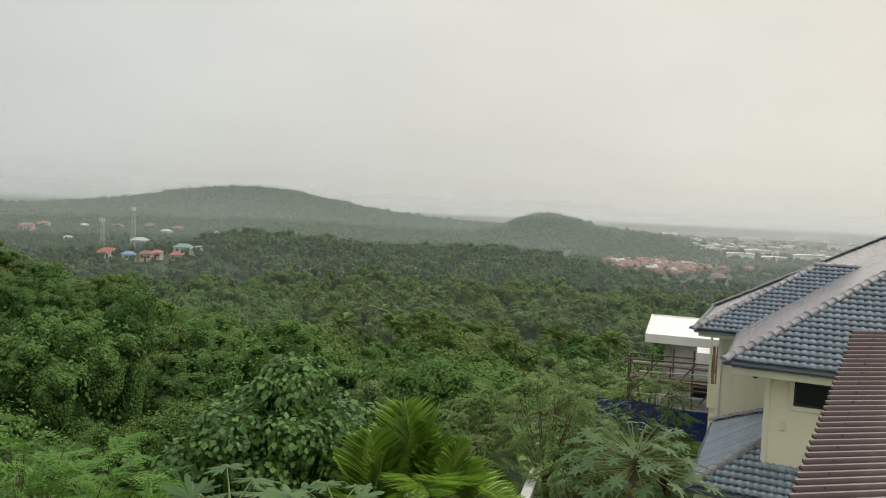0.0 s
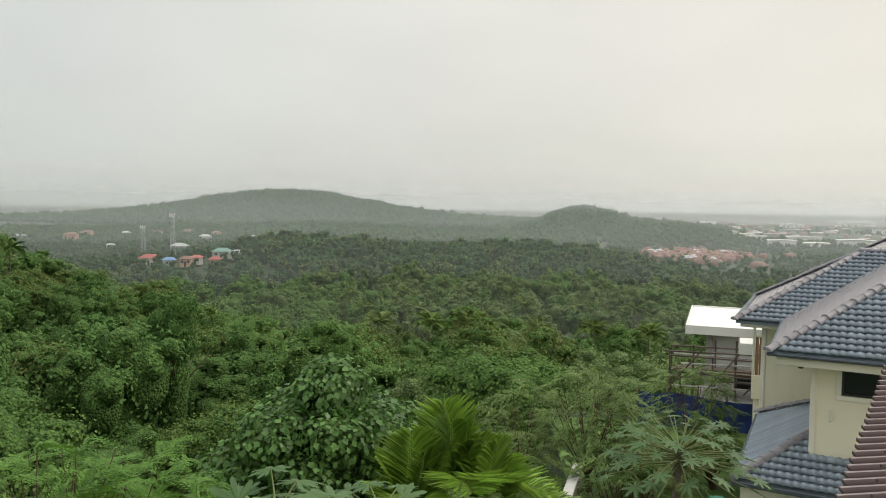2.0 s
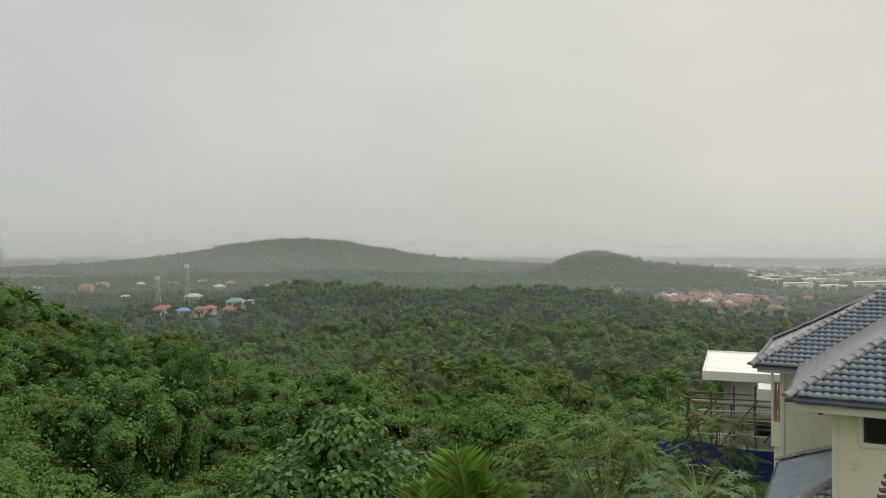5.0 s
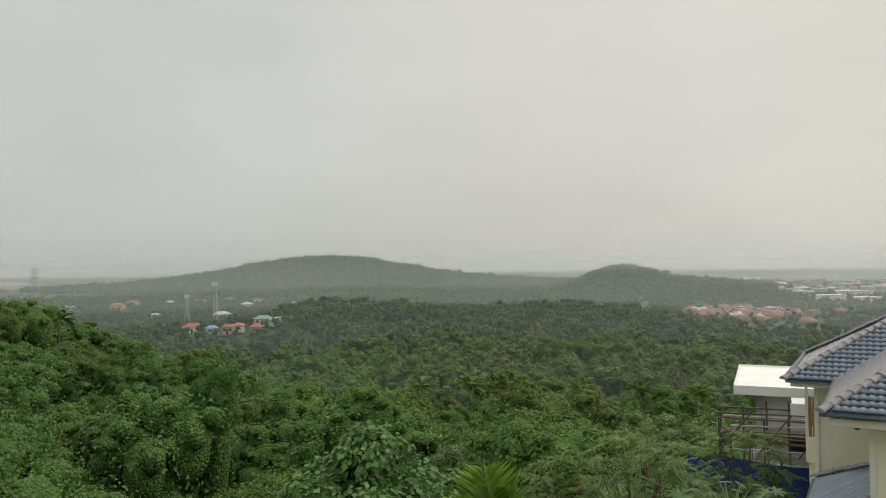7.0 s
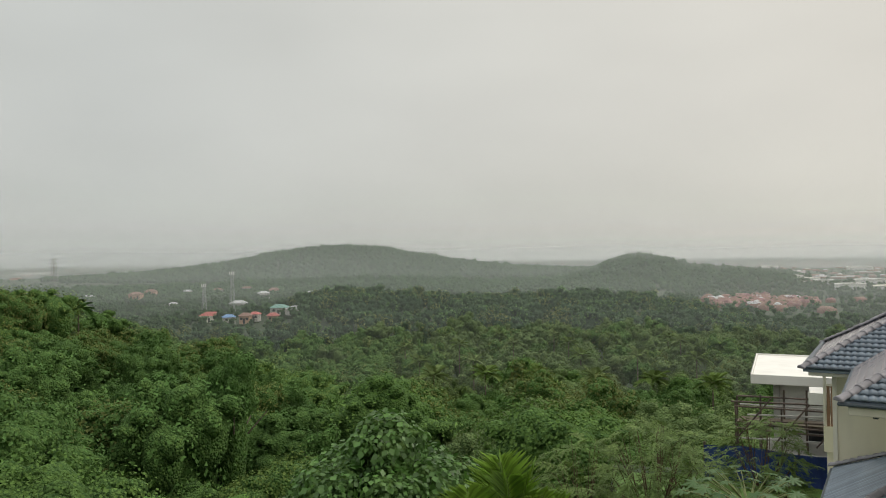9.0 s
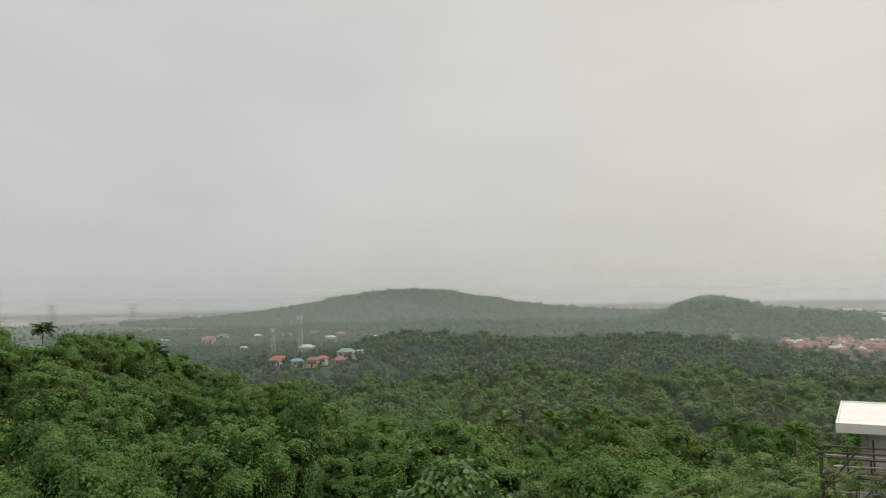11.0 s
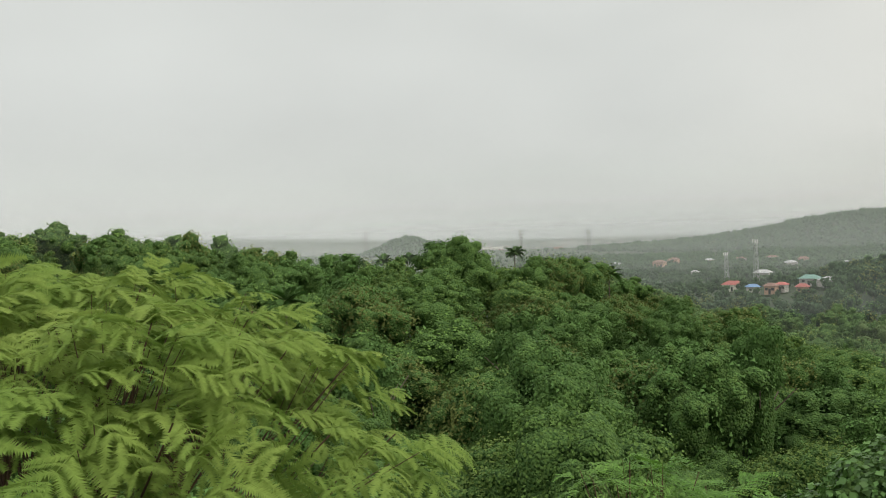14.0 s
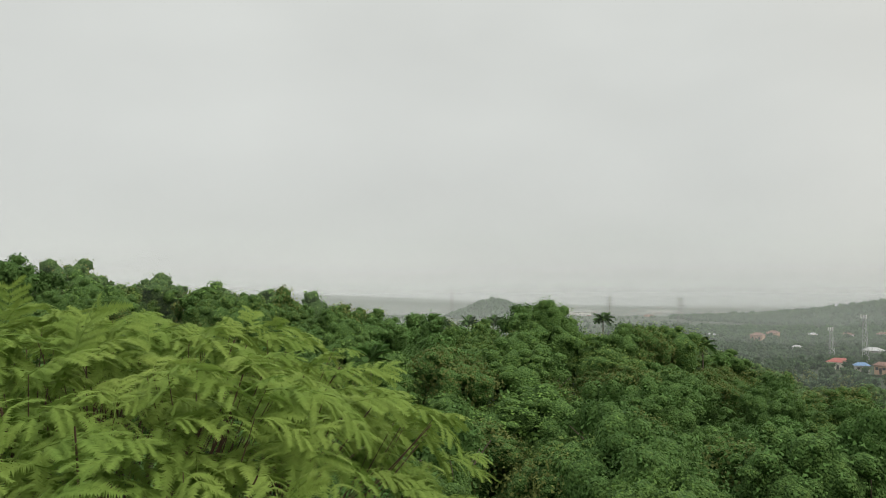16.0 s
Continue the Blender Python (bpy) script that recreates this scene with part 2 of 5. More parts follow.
# ---- mesh helpers ----
def mesh_np(name, verts, tris, mats, index=None, smooth=False):
    """A mesh from arrays of corners and triangles."""
    me = bpy.data.meshes.new(name)
    verts, tris = np.asarray(verts, np.float32), np.asarray(tris, np.int32)
    me.vertices.add(len(verts))
    me.vertices.foreach_set("co", verts.ravel())
    me.loops.add(tris.size)
    me.loops.foreach_set("vertex_index", tris.ravel())
    me.polygons.add(len(tris))
    me.polygons.foreach_set("loop_start", np.arange(0, tris.size, tris.shape[1], dtype=np.int32))
    for mm in mats:
        me.materials.append(mm)
    if index is not None:
        me.polygons.foreach_set("material_index", np.asarray(index, np.int32))
    me.update(calc_edges=True)
    me.validate()
    if smooth is not False:
        me.polygons.foreach_set("use_smooth", np.ones(len(tris), bool) & smooth)
    return me


def part(name, data, mat, parent=None, label="", smooth=False):
    """Links a bmesh or a mesh as one object, under a thing or a part."""
    if isinstance(data, bmesh.types.BMesh):
        me = bpy.data.meshes.new(name)
        data.to_mesh(me)
        data.free()
        me.materials.append(mat)
        data = me
        if smooth:
            me.polygons.foreach_set("use_smooth", np.ones(len(me.polygons), bool))
    ob = new(name, data)
    if parent is not None:
        ob.parent = parent
    if label:
        tagged(ob, label)
    return ob


def empty(name, m, label, category, group="", kind=""):
    ob = new(name)
    ob.matrix_world = m
    ob.empty_display_size = 0.2
    return tagged(ob, label, category, group, kind)


def box(bm, x0, x1, y0, y1, z0, z1, bevel=0.0):
    """A box into a bmesh, with its edges rounded a little."""
    r = bmesh.ops.create_cube(bm, size=1.0, matrix=Matrix.Translation(((x0 + x1) / 2, (y0 + y1) / 2, (z0 + z1) / 2)) @ Matrix.Diagonal((abs(x1 - x0), abs(y1 - y0), abs(z1 - z0), 1)))
    if bevel:
        edges = list({e for v in r["verts"] for e in v.link_edges})
        bmesh.ops.bevel(bm, geom=edges, offset=bevel, segments=1, affect="EDGES")
    return bm


def boxed(x0, x1, y0, y1, z0, z1, bevel=0.01):
    return box(bmesh.new(), x0, x1, y0, y1, z0, z1, bevel)


def tube(bm, a, b, r0, r1=None, seg=6):
    """A tapered rod from a to b into a bmesh."""
    a, b = Vector(a), Vector(b)
    d = b - a
    m = Matrix.Translation((a + b) / 2) @ d.to_track_quat("Z", "Y").to_matrix().to_4x4()
    bmesh.ops.create_cone(bm, cap_ends=True, segments=seg, radius1=r0, radius2=r1 if r1 is not None else r0, depth=d.length, matrix=m)
    return bm


def unit(v):
    return v / np.maximum(np.linalg.norm(v, axis=-1, keepdims=True), 1e-9)


def leaf_arrays(base, along, normal, length, width, fold=0.15):
    """Pointed leaves of two triangles each, folded along the midrib: corners and triangles."""
    along = unit(along)
    side = unit(np.cross(along, normal))
    up = np.cross(side, along)
    length, width = np.asarray(length)[:, None], np.asarray(width)[:, None]
    tip = base + along * length
    mid = base + along * length * 0.45 + up * width * fold
    v = np.stack([base, mid + side * width, tip, mid - side * width], 1).reshape(-1, 3)
    k = np.arange(len(base))[:, None] * 4
    t = np.concatenate([k + [0, 1, 2], k + [0, 2, 3]], 1).reshape(-1, 3)
    return v, t


def ico(sub):
    bm = bmesh.new()
    bmesh.ops.create_icosphere(bm, subdivisions=sub, radius=1.0)
    bm.verts.ensure_lookup_table()
    v = np.array([x.co[:] for x in bm.verts])
    f = np.array([[x.index for x in p.verts] for p in bm.faces])
    bm.free()
    return v, f


ICO1, ICO2 = ico(1), ico(2)
RNG = np.random.default_rng(7)


def join_arrays(pieces):
    """Pieces of (corners, triangles, material index) into one."""
    vs, ts, ms, n = [], [], [], 0
    for v, t, m in pieces:
        vs.append(v), ts.append(t + n), ms.append(np.full(len(t), m))
        n += len(v)
    return np.concatenate(vs), np.concatenate(ts), np.concatenate(ms)

# ---- the land: a hillside that falls into a wooded valley, hills and a wide plain ----
def step(a, b, v):
    u = np.clip((v - a) / (b - a), 0, 1)
    return u * u * (3 - 2 * u)


def bump_at(x, y, az, dist, height, across, along):
    """A rounded rise at a bearing and distance, with its half widths across and along the bearing."""
    s, c = math.sin(radians(az)), math.cos(radians(az))
    u, w = x * c - y * s, x * s + y * c - dist
    return height * np.exp(-0.5 * (u / across) ** 2 - 0.5 * (w / along) ** 2)


def land(x, y):
    x, y = np.asarray(x, float), np.asarray(y, float)
    d = np.hypot(x, y)
    z = -8.0 * step(5, 22, d) - 19.0 * (1 - np.exp(-np.maximum(d - 22, 0) / 110.0))
    near = step(25, 105, d)
    z = z + near * (bump_at(x, y, -86, 160, 21.8, 60, 70) + bump_at(x, y, -70, 155, 4.5, 26, 62) + bump_at(x, y, -57, 160, 3.8, 26, 62))
    z = z + near * (bump_at(x, y, -46, 160, 0.4, 26, 62) + bump_at(x, y, -37, 155, 10.8, 22, 60) + bump_at(x, y, -29, 148, 1.2, 14, 50))
    z = z + bump_at(x, y, -13, 395, 11.0, 42, 70) + bump_at(x, y, 4, 400, 8.5, 42, 70)
    z = z + bump_at(x, y, -14.5, 1350, 42, 140, 160) + bump_at(x, y, -20, 1400, 12, 215, 160) + bump_at(x, y, -3, 1380, 8, 140, 140)
    z = z + bump_at(x, y, 7.7, 1050, 21, 38, 110) + bump_at(x, y, 11.2, 1060, 12.5, 80, 110) + bump_at(x, y, 15.2, 840, 8, 34, 60)
    z = z + bump_at(x, y, -48.6, 1450, 33, 42, 100) + bump_at(x, y, -66, 3900, 60, 900, 350)
    z = z - bump_at(x, y, -20.5, 230, 4.5, 30, 70)
    # the levelled yard of the neighbouring house
    yard = step(1.0, 2.6, x - 0.02 * y) * step(36, 30, y) * step(-8, -4, y)
    z = z * (1 - yard)
    return z


def ground_sheet():
    az = np.radians(np.linspace(-180, 180, 241))
    rad = np.concatenate([np.linspace(0.5, 40, 50), np.geomspace(42, 4900, 110)])
    a, r = np.meshgrid(az[:-1], rad)
    x, y = r * np.sin(a), r * np.cos(a)
    z = land(x, y)
    z = z + np.where(r > 60, 0.6 * np.sin(x * 0.05) * np.cos(y * 0.043), 0) * step(900, 500, r)
    v = np.stack([x, y, z], -1).reshape(-1, 3)
    na, nr = a.shape[1], a.shape[0]
    i, j = np.meshgrid(np.arange(nr - 1), np.arange(na), indexing="ij")
    p = i * na + j
    q = i * na + (j + 1) % na
    t = np.concatenate([np.stack([p, q, q + na], -1).reshape(-1, 3), np.stack([p, q + na, p + na], -1).reshape(-1, 3)])
    v = np.concatenate([v, [[0, 0, float(land(0, 0))]]])
    hub = len(v) - 1
    t = np.concatenate([t, np.stack([np.full(na, hub), (np.arange(na) + 1) % na, np.arange(na)], -1)])
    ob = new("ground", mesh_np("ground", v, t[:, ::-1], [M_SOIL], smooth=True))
    return tagged(ob, "green wooded hillside running down to a wide plain", "ground", kind="structure")


ground_sheet()


# ---- trees ----
def crown_arrays(rng, radius, height, lobes, leaves, size, droop=0.5, core=ICO1, spread=1.24, flat=1.0, single=False):
    """A vine-hung crown: large lobes whose sides hang down, small clumps on their tops, dark inner forms, and leaves that follow the surface."""
    majors = max(1, lobes // 2)
    u = np.arange(majors) + 0.5
    el = np.arcsin(np.clip(1 - u / majors * 1.02, -0.05, 1))
    az = u * 2.399 + rng.uniform(0, 6)
    far = 0.0 if majors == 1 else 0.62
    rad = radius * far * (1 + rng.uniform(-0.3, 0.25, majors))
    c = np.stack([np.cos(el) * np.cos(az) * rad, np.cos(el) * np.sin(az) * rad, np.sin(el) * height * (0.6 if far else 0.1) * (1 + rng.uniform(-0.25, 0.3, majors))], -1)
    ax = radius * (rng.uniform(0.27, 0.47, (majors, 1)) if far else 0.8) * rng.uniform(0.85, 1.2, (majors, 3)) * [1, 1, 0.85 * flat]
    hang = rng.uniform(1.1, 2.3, majors)
    centres, axes, hangs = [c], [ax], [hang]
    per_major = 5 if lobes >= 12 else 3 if lobes >= 3 else 0
    for k in range(majors):
        for j in range(per_major):
            a, e = j * 2.399 + rng.uniform(0, 6), math.asin(rng.uniform(0.05, 0.95))
            n = np.array([math.cos(e) * math.cos(a), math.cos(e) * math.sin(a), math.sin(e)])
            centres.append((c[k] + ax[k] * n * 0.82)[None])
            axes.append((ax[k].mean() * rng.uniform(0.28, 0.56) * rng.uniform(0.85, 1.3, 3) * [1, 1, 0.62])[None])
            hangs.append(np.array([rng.uniform(1.0, 2.0)]))
    c, ax, hang = np.concatenate(centres), np.concatenate(axes), np.concatenate(hangs)
    pieces, cv, ct = [], *core
    area = (ax**2).sum(1) * (1 + hang)
    per = (2.2 * leaves * area / area.sum()).astype(int) + 1
    for k in range(len(c)):
        big = k < majors
        w, f = (cv, ct) if big else ICO1
        v = w * (1 + rng.uniform(-0.22, 0.04, (len(w), 1))) * ax[k] * 0.86
        v[:, 2] *= np.where(v[:, 2] < 0, hang[k], 1)
        pieces.append((v + c[k], f, 1))
        n = per[k]
        i = np.arange(n) + 0.5
        zz, aa = 1 - 1.72 * i / n, i * 2.39996
        nrm = unit(np.stack([np.sqrt(1 - zz**2) * np.cos(aa), np.sqrt(1 - zz**2) * np.sin(aa), zz], -1) + rng.normal(size=(n, 3)) * 0.08)
        off = nrm * ax[k] * rng.uniform(0.82, 1.0 * spread, (n, 1))
        off[:, 2] *= np.where(off[:, 2] < 0, hang[k], 1)
        p = c[k] + off
        q = p[:, None] - c[None]
        q[:, :, 2] /= np.where(q[:, :, 2] < 0, hang[None], 1)
        out = np.linalg.norm(q / ax[None], axis=-1) > 0.9
        out[:, k] = True
        keep = out.all(1)
        nrm, p = nrm[keep], p[keep]
        n = len(p)
        down = np.array([0, 0, -1.0]) * (0.35 + droop) + rng.normal(size=(n, 3)) * 0.6
        along = unit(down - nrm * (down * nrm).sum(-1, keepdims=True)) + nrm * 0.22
        ln = size * rng.uniform(0.6, 1.3, n)
        v, t = leaf_arrays(p, along, nrm * 0.75 + [0, 0, 0.45] + rng.normal(size=(n, 3)) * 0.42, ln, ln * rng.uniform(0.36, 0.5, n))
        if single:
            v = v.reshape(-1, 4, 3)
            v[:, 0] = 2 * v[:, 0] - v[:, 2] * 0.45 - v[:, 0] * 0.55
            t = np.arange(n)[:, None] * 4 + [1, 2, 3]
            v = v.reshape(-1, 3)
        pieces.append((v, t, 0))
    # a skirt of hanging growth below the crown
    v = cv * [radius * 0.5, radius * 0.5, height * 0.8] + [0, 0, -height * 0.4]
    pieces.append((v, ct, 1))
    n = leaves // 6
    a = rng.uniform(0, 2 * np.pi, n)
    zz = rng.uniform(-1.0, 0.1, n)
    rr = radius * (0.55 + 0.16 * rng.random(n) + 0.1 * np.sin(a * 5 + zz * 3))
    nrm = np.stack([np.cos(a), np.sin(a), 0.2 + 0 * a], -1)
    p = np.stack([np.cos(a) * rr, np.sin(a) * rr, zz * height * 0.9], -1)
    ln = size * rng.uniform(0.6, 1.3, n)
    v, t = leaf_arrays(p, nrm * 0.3 + [0, 0, -1] + rng.normal(size=(n, 3)) * 0.35, nrm + rng.normal(size=(n, 3)) * 0.3, ln, ln * 0.36)
    pieces.append((v, t, 0))
    return join_arrays(pieces)


def trunk_bmesh(height, r, rng):
    bm = bmesh.new()
    p = Vector((0, 0, 0))
    for k in range(4):
        q = Vector((rng.uniform(-0.25, 0.25), rng.uniform(-0.25, 0.25), height * (k + 1) / 4))
        tube(bm, p, q, r * (1 - 0.18 * k), r * (1 - 0.18 * (k + 1)), 7)
        p = q
    for k in range(5):
        a = k * 1.26 + rng.uniform(-0.3, 0.3)
        tube(bm, (0, 0, height * 0.7), (math.cos(a) * height * 0.35, math.sin(a) * height * 0.35, height * (1.0 + 0.1 * (k % 2))), r * 0.4, r * 0.14, 5)
    return bm


def tree_kind(label, leaf, radius, height, stem, lobes, leaves, size, droop, core, inner=M_CORE, single=False):
    root = empty("tree", pose(0, 0, -60), label, "tree", "trees of the hillside wood")
    v, t, m = crown_arrays(RNG, radius, height, lobes, leaves, size, droop, core, single=single)
    crown = part("crown", mesh_np("crown", v, t, [leaf, inner], m, smooth=m == 1), None, root)
    crown.location = (0, 0, stem)
    part("trunk", trunk_bmesh(stem, 0.2, RNG), M_BARK, root)
    return root


VINY = "vine-draped broadleaf tree with a dense green mounded crown"
TALL = "narrow tree hung with vines like a green column"
FINE = [
    tree_kind(VINY, M_LEAF, 3.9, 3.2, 5.4, 24, 5400, 0.14, 0.6, ICO2),
    tree_kind(VINY, M_LEAF_DARK, 3.6, 3.7, 5.4, 22, 5400, 0.135, 0.9, ICO2),
    tree_kind(VINY, M_LEAF, 4.6, 2.5, 5.4, 28, 6000, 0.14, 0.5, ICO2),
    tree_kind(VINY, M_LEAF_MID, 3.8, 2.8, 5.4, 24, 5400, 0.135, 0.7, ICO2),
    tree_kind(TALL, M_LEAF_DARK, 1.9, 3.6, 6.2, 14, 3200, 0.14, 1.1, ICO2),
]
COARSE = [
    tree_kind(VINY, M_LEAF, 4.4, 3.2, 5.2, 20, 1500, 0.30, 0.6, ICO1, single=True),
    tree_kind(VINY, M_LEAF_DARK, 4.0, 4.2, 5.0, 18, 1500, 0.29, 0.9, ICO1, single=True),
    tree_kind("broadleaf tree with an olive-green crown in the valley wood", M_LEAF_OLIVE, 4.2, 3.4, 5.2, 18, 1500, 0.29, 0.5, ICO1, single=True),
    tree_kind(VINY, M_LEAF_MID, 5.0, 2.7, 5.2, 22, 1600, 0.30, 0.5, ICO1, single=True),
    tree_kind(TALL, M_LEAF_DARK, 2.1, 4.2, 6.4, 13, 900, 0.28, 1.1, ICO1, single=True),
]
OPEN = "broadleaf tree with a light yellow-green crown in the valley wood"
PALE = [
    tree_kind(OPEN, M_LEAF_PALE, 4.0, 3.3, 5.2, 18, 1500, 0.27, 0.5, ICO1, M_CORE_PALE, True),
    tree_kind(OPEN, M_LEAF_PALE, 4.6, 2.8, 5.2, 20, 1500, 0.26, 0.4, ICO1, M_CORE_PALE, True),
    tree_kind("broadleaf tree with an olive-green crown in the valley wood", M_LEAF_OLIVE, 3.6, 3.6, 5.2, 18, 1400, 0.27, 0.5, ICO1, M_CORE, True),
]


def jittered(rng, d0, d1, az0, az1, space):
    """Places on a jittered grid within a sector."""
    g = np.arange(-d1, d1, space)
    x, y = np.meshgrid(g, g)
    x = (x + (np.arange(len(g)) % 2)[:, None] * space / 2 + rng.uniform(-0.48, 0.48, x.shape) * space).ravel()
    y = (y + rng.uniform(-0.48, 0.48, y.shape) * space).ravel()
    d, az = np.hypot(x, y), np.degrees(np.arctan2(x, y))
    ok = (d > d0) & (d < d1) & (az > az0) & (az < az1)
    return x[ok], y[ok]


def clear_of_yard(x, y, margin):
    return ~((x > 1.5 - margin) & (y < 33 + margin))


def near_wood():
    rng = np.random.default_rng(11)
    for kinds, d0, d1, az0, space in ((FINE, 12.5, 21, -80, 5.0), (FINE, 21, 48, -96, 5.5), (COARSE, 48, 112, -92, 6.7)):
        x, y = jittered(rng, d0, d1, az0, 40, space)
        ok = clear_of_yard(x, y, 3.5)
        x, y = x[ok], y[ok]
        z = land(x, y)
        for k in range(len(x)):
            kind = kinds[int(rng.integers(len(kinds)))]
            # paler crowns get likelier towards the yard's side of the valley
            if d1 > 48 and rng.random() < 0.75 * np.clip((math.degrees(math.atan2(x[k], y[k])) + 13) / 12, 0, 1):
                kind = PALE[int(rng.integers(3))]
            s = (rng.uniform(0.7, 1.15) if rng.random() < 0.87 else rng.uniform(1.2, 1.4)) * (0.72 if d1 == 21 else 1)
            if x[k] < -1.73 * y[k]:
                s = min(s, 1.08)
            copy_thing(kind, pose(x[k], y[k], z[k] - 0.8, rng.uniform(-5, 5), rng.uniform(-5, 5), rng.uniform(0, 360)) @ Matrix.Diagonal((s, s, s * rng.uniform(0.72, 1.18), 1)))


def lone_columns():
    """Vine columns that stand out of the wood above the hollows."""
    for az, d, s, tall in ((-22.9, 56, 1.1, 1.5), (-24.6, 58, 0.8, 1.25), (-1.5, 56, 0.7, 1.1), (-30.5, 66, 0.9, 1.0), (-37.5, 58, 1.0, 1.05)):
        x, y = d * math.sin(radians(az)), d * math.cos(radians(az))
        copy_thing(FINE[4], pose(x, y, float(land(x, y)) - 0.5, 2, -2, 70 * s) @ Matrix.Diagonal((s, s, tall, 1)))


def remove_thing(root):
    for o in (*root.children_recursive, root):
        bpy.data.objects.remove(o)


def scattered(name, label, kinds, x, y, z, rng, lo, hi, mats, sway=0.0):
    """Many crowns as one mesh of growth too far to count; the last material is that of the inner forms, each crown has one of the others."""
    pieces = []
    for k in range(len(x)):
        v, t, m = kinds[int(rng.integers(len(kinds)))]
        a, s = rng.uniform(0, 2 * np.pi), rng.uniform(lo, hi)
        c, sn = math.cos(a) * s, math.sin(a) * s
        w = np.stack([v[:, 0] * c - v[:, 1] * sn, v[:, 0] * sn + v[:, 1] * c, v[:, 2] * s * rng.uniform(0.75, 1.35)], -1) + [x[k], y[k], z[k] + rng.uniform(-sway, sway)]
        pieces.append((w, t, np.where(m == 1, len(mats) - 1, int(rng.integers(len(mats) - 1)))))
    vs = np.concatenate([p[0] for p in pieces])
    off = np.cumsum([0] + [len(p[0]) for p in pieces[:-1]])
    ts = np.concatenate([p[1] + o for p, o in zip(pieces, off)])
    ms = np.concatenate([p[2] for p in pieces])
    ob = new(name, mesh_np(name, vs, ts, mats, ms, smooth=ms == len(mats) - 1))
    return tagged(ob, label, "woodland", kind="stuff")


near_wood()
lone_columns()
_rng = np.random.default_rng(19)
_low = [crown_arrays(_rng, r, h, 3, 70, 0.34, 0.3, ICO1) for r, h in ((3.0, 2.2), (3.4, 1.8))]
_x, _y = jittered(_rng, 20, 112, -90, 30, 5.6)
_ok = clear_of_yard(_x, _y, 2.0)
_x, _y = _x[_ok], _y[_ok]
scattered("undergrowth", "dense green scrub filling the gaps between the trees", _low, _x, _y, land(_x, _y) + 1.6, _rng, 0.8, 1.3, [M_LEAF_DARK, M_CORE])
for _k in FINE + COARSE + PALE:
    remove_thing(_k)
_rng = np.random.default_rng(21)
_mid = [crown_arrays(_rng, r, h, n, q, s, 0.5, ICO1, 1.08, single=True) for r, h, n, q, s in ((4.4, 3.6, 12, 270, 0.48), (3.6, 5.0, 11, 250, 0.46), (5.2, 3.2, 13, 290, 0.48), (3.0, 4.2, 8, 180, 0.45), (2.0, 4.6, 6, 130, 0.44))]
_x, _y = jittered(_rng, 108, 265, -92, 36, 7.4)
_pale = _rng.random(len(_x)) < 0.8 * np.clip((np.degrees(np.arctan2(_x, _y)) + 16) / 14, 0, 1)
scattered("valley_wood", "dense green vine-hung wood filling the valley", _mid, _x[~_pale], _y[~_pale], land(_x[~_pale], _y[~_pale]) + 4.6, _rng, 0.55, 1.3, [M_LEAF, M_LEAF_DARK, M_LEAF_MID, M_LEAF_OLIVE, M_CORE], 1.4)
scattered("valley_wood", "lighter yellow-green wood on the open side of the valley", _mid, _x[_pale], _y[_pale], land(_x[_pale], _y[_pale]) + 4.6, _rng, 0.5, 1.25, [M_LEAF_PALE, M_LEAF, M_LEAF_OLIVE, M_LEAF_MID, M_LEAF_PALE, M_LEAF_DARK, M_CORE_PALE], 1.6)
_far = [crown_arrays(_rng, r, h, n, q, s, 0.3, ICO1, 1.08, single=True) for r, h, n, q, s in ((4.8, 4.2, 6, 70, 0.8), (4.2, 5.6, 5, 62, 0.78), (5.8, 3.6, 7, 76, 0.82), (3.2, 3.4, 4, 44, 0.7))]
_x, _y = jittered(_rng, 262, 520, -62, 36, 8.0)
_az = np.degrees(np.arctan2(_x, _y))
_ok = ~((np.hypot(_x, _y) > 310) & (_az > -36) & (_az < -18.5)) & (np.hypot(_x, _y) < 430 - 19 * np.maximum(_az - 11, 0))
_x, _y = _x[_ok], _y[_ok]
scattered("ridge_wood", "dark green wood on a low rise", _far, _x, _y, land(_x, _y) + 4.0, _rng, 0.5, 1.35, [M_LEAF_FAR, M_LEAF_DARK, M_LEAF_OLIVE, M_LEAF_FAR, M_CORE_FAR], 1.2)

# trees among the houses below and along the edge of the plain
def behind_tree(x, y, spots, gap, ahead):
    """Whether a tree stands beside a spot, or close before it as seen from the terrace."""
    hit = np.zeros(len(x), bool)
    for px, py in spots:
        d = math.hypot(px, py)
        along, across = (x * px + y * py) / d, np.abs(x * py - y * px) / d
        hit |= (across < gap) & (along > d - ahead) & (along < d + gap)
    return hit


# bearing, drop of the roof below the horizon in degrees, width, depth, wall height
VILLAGE_SPOTS = ((-24.4, 4.14, 14, 10, 3.0), (-29.5, 2.43, 14, 10, 6.5), (-28.5, 2.25, 13, 9, 7.0), (-32.6, 2.52, 15, 9, 2.5), (-23.1, 4.31, 8, 7, 3.0), (-21.9, 4.24, 7, 7, 3.4), (-21.2, 4.15, 6, 6, 3.0), (-19.9, 4.3, 7, 7, 3.0), (-19.4, 3.72, 12, 9, 3.0), (-18.2, 3.84, 10, 8, 2.6), (-22.4, 3.3, 14, 10, 4.5), (-26.0, 2.33, 12, 8, 4.0), (-23.9, 2.28, 14, 9, 4.0), (-21.8, 2.2, 15, 9, 4.0), (-20.6, 2.6, 12, 9, 5.0), (-19.8, 2.34, 13, 9, 5.0), (-27.0, 3.2, 7, 6, 4.0), (-17.1, 2.6, 8, 6, 4.0))


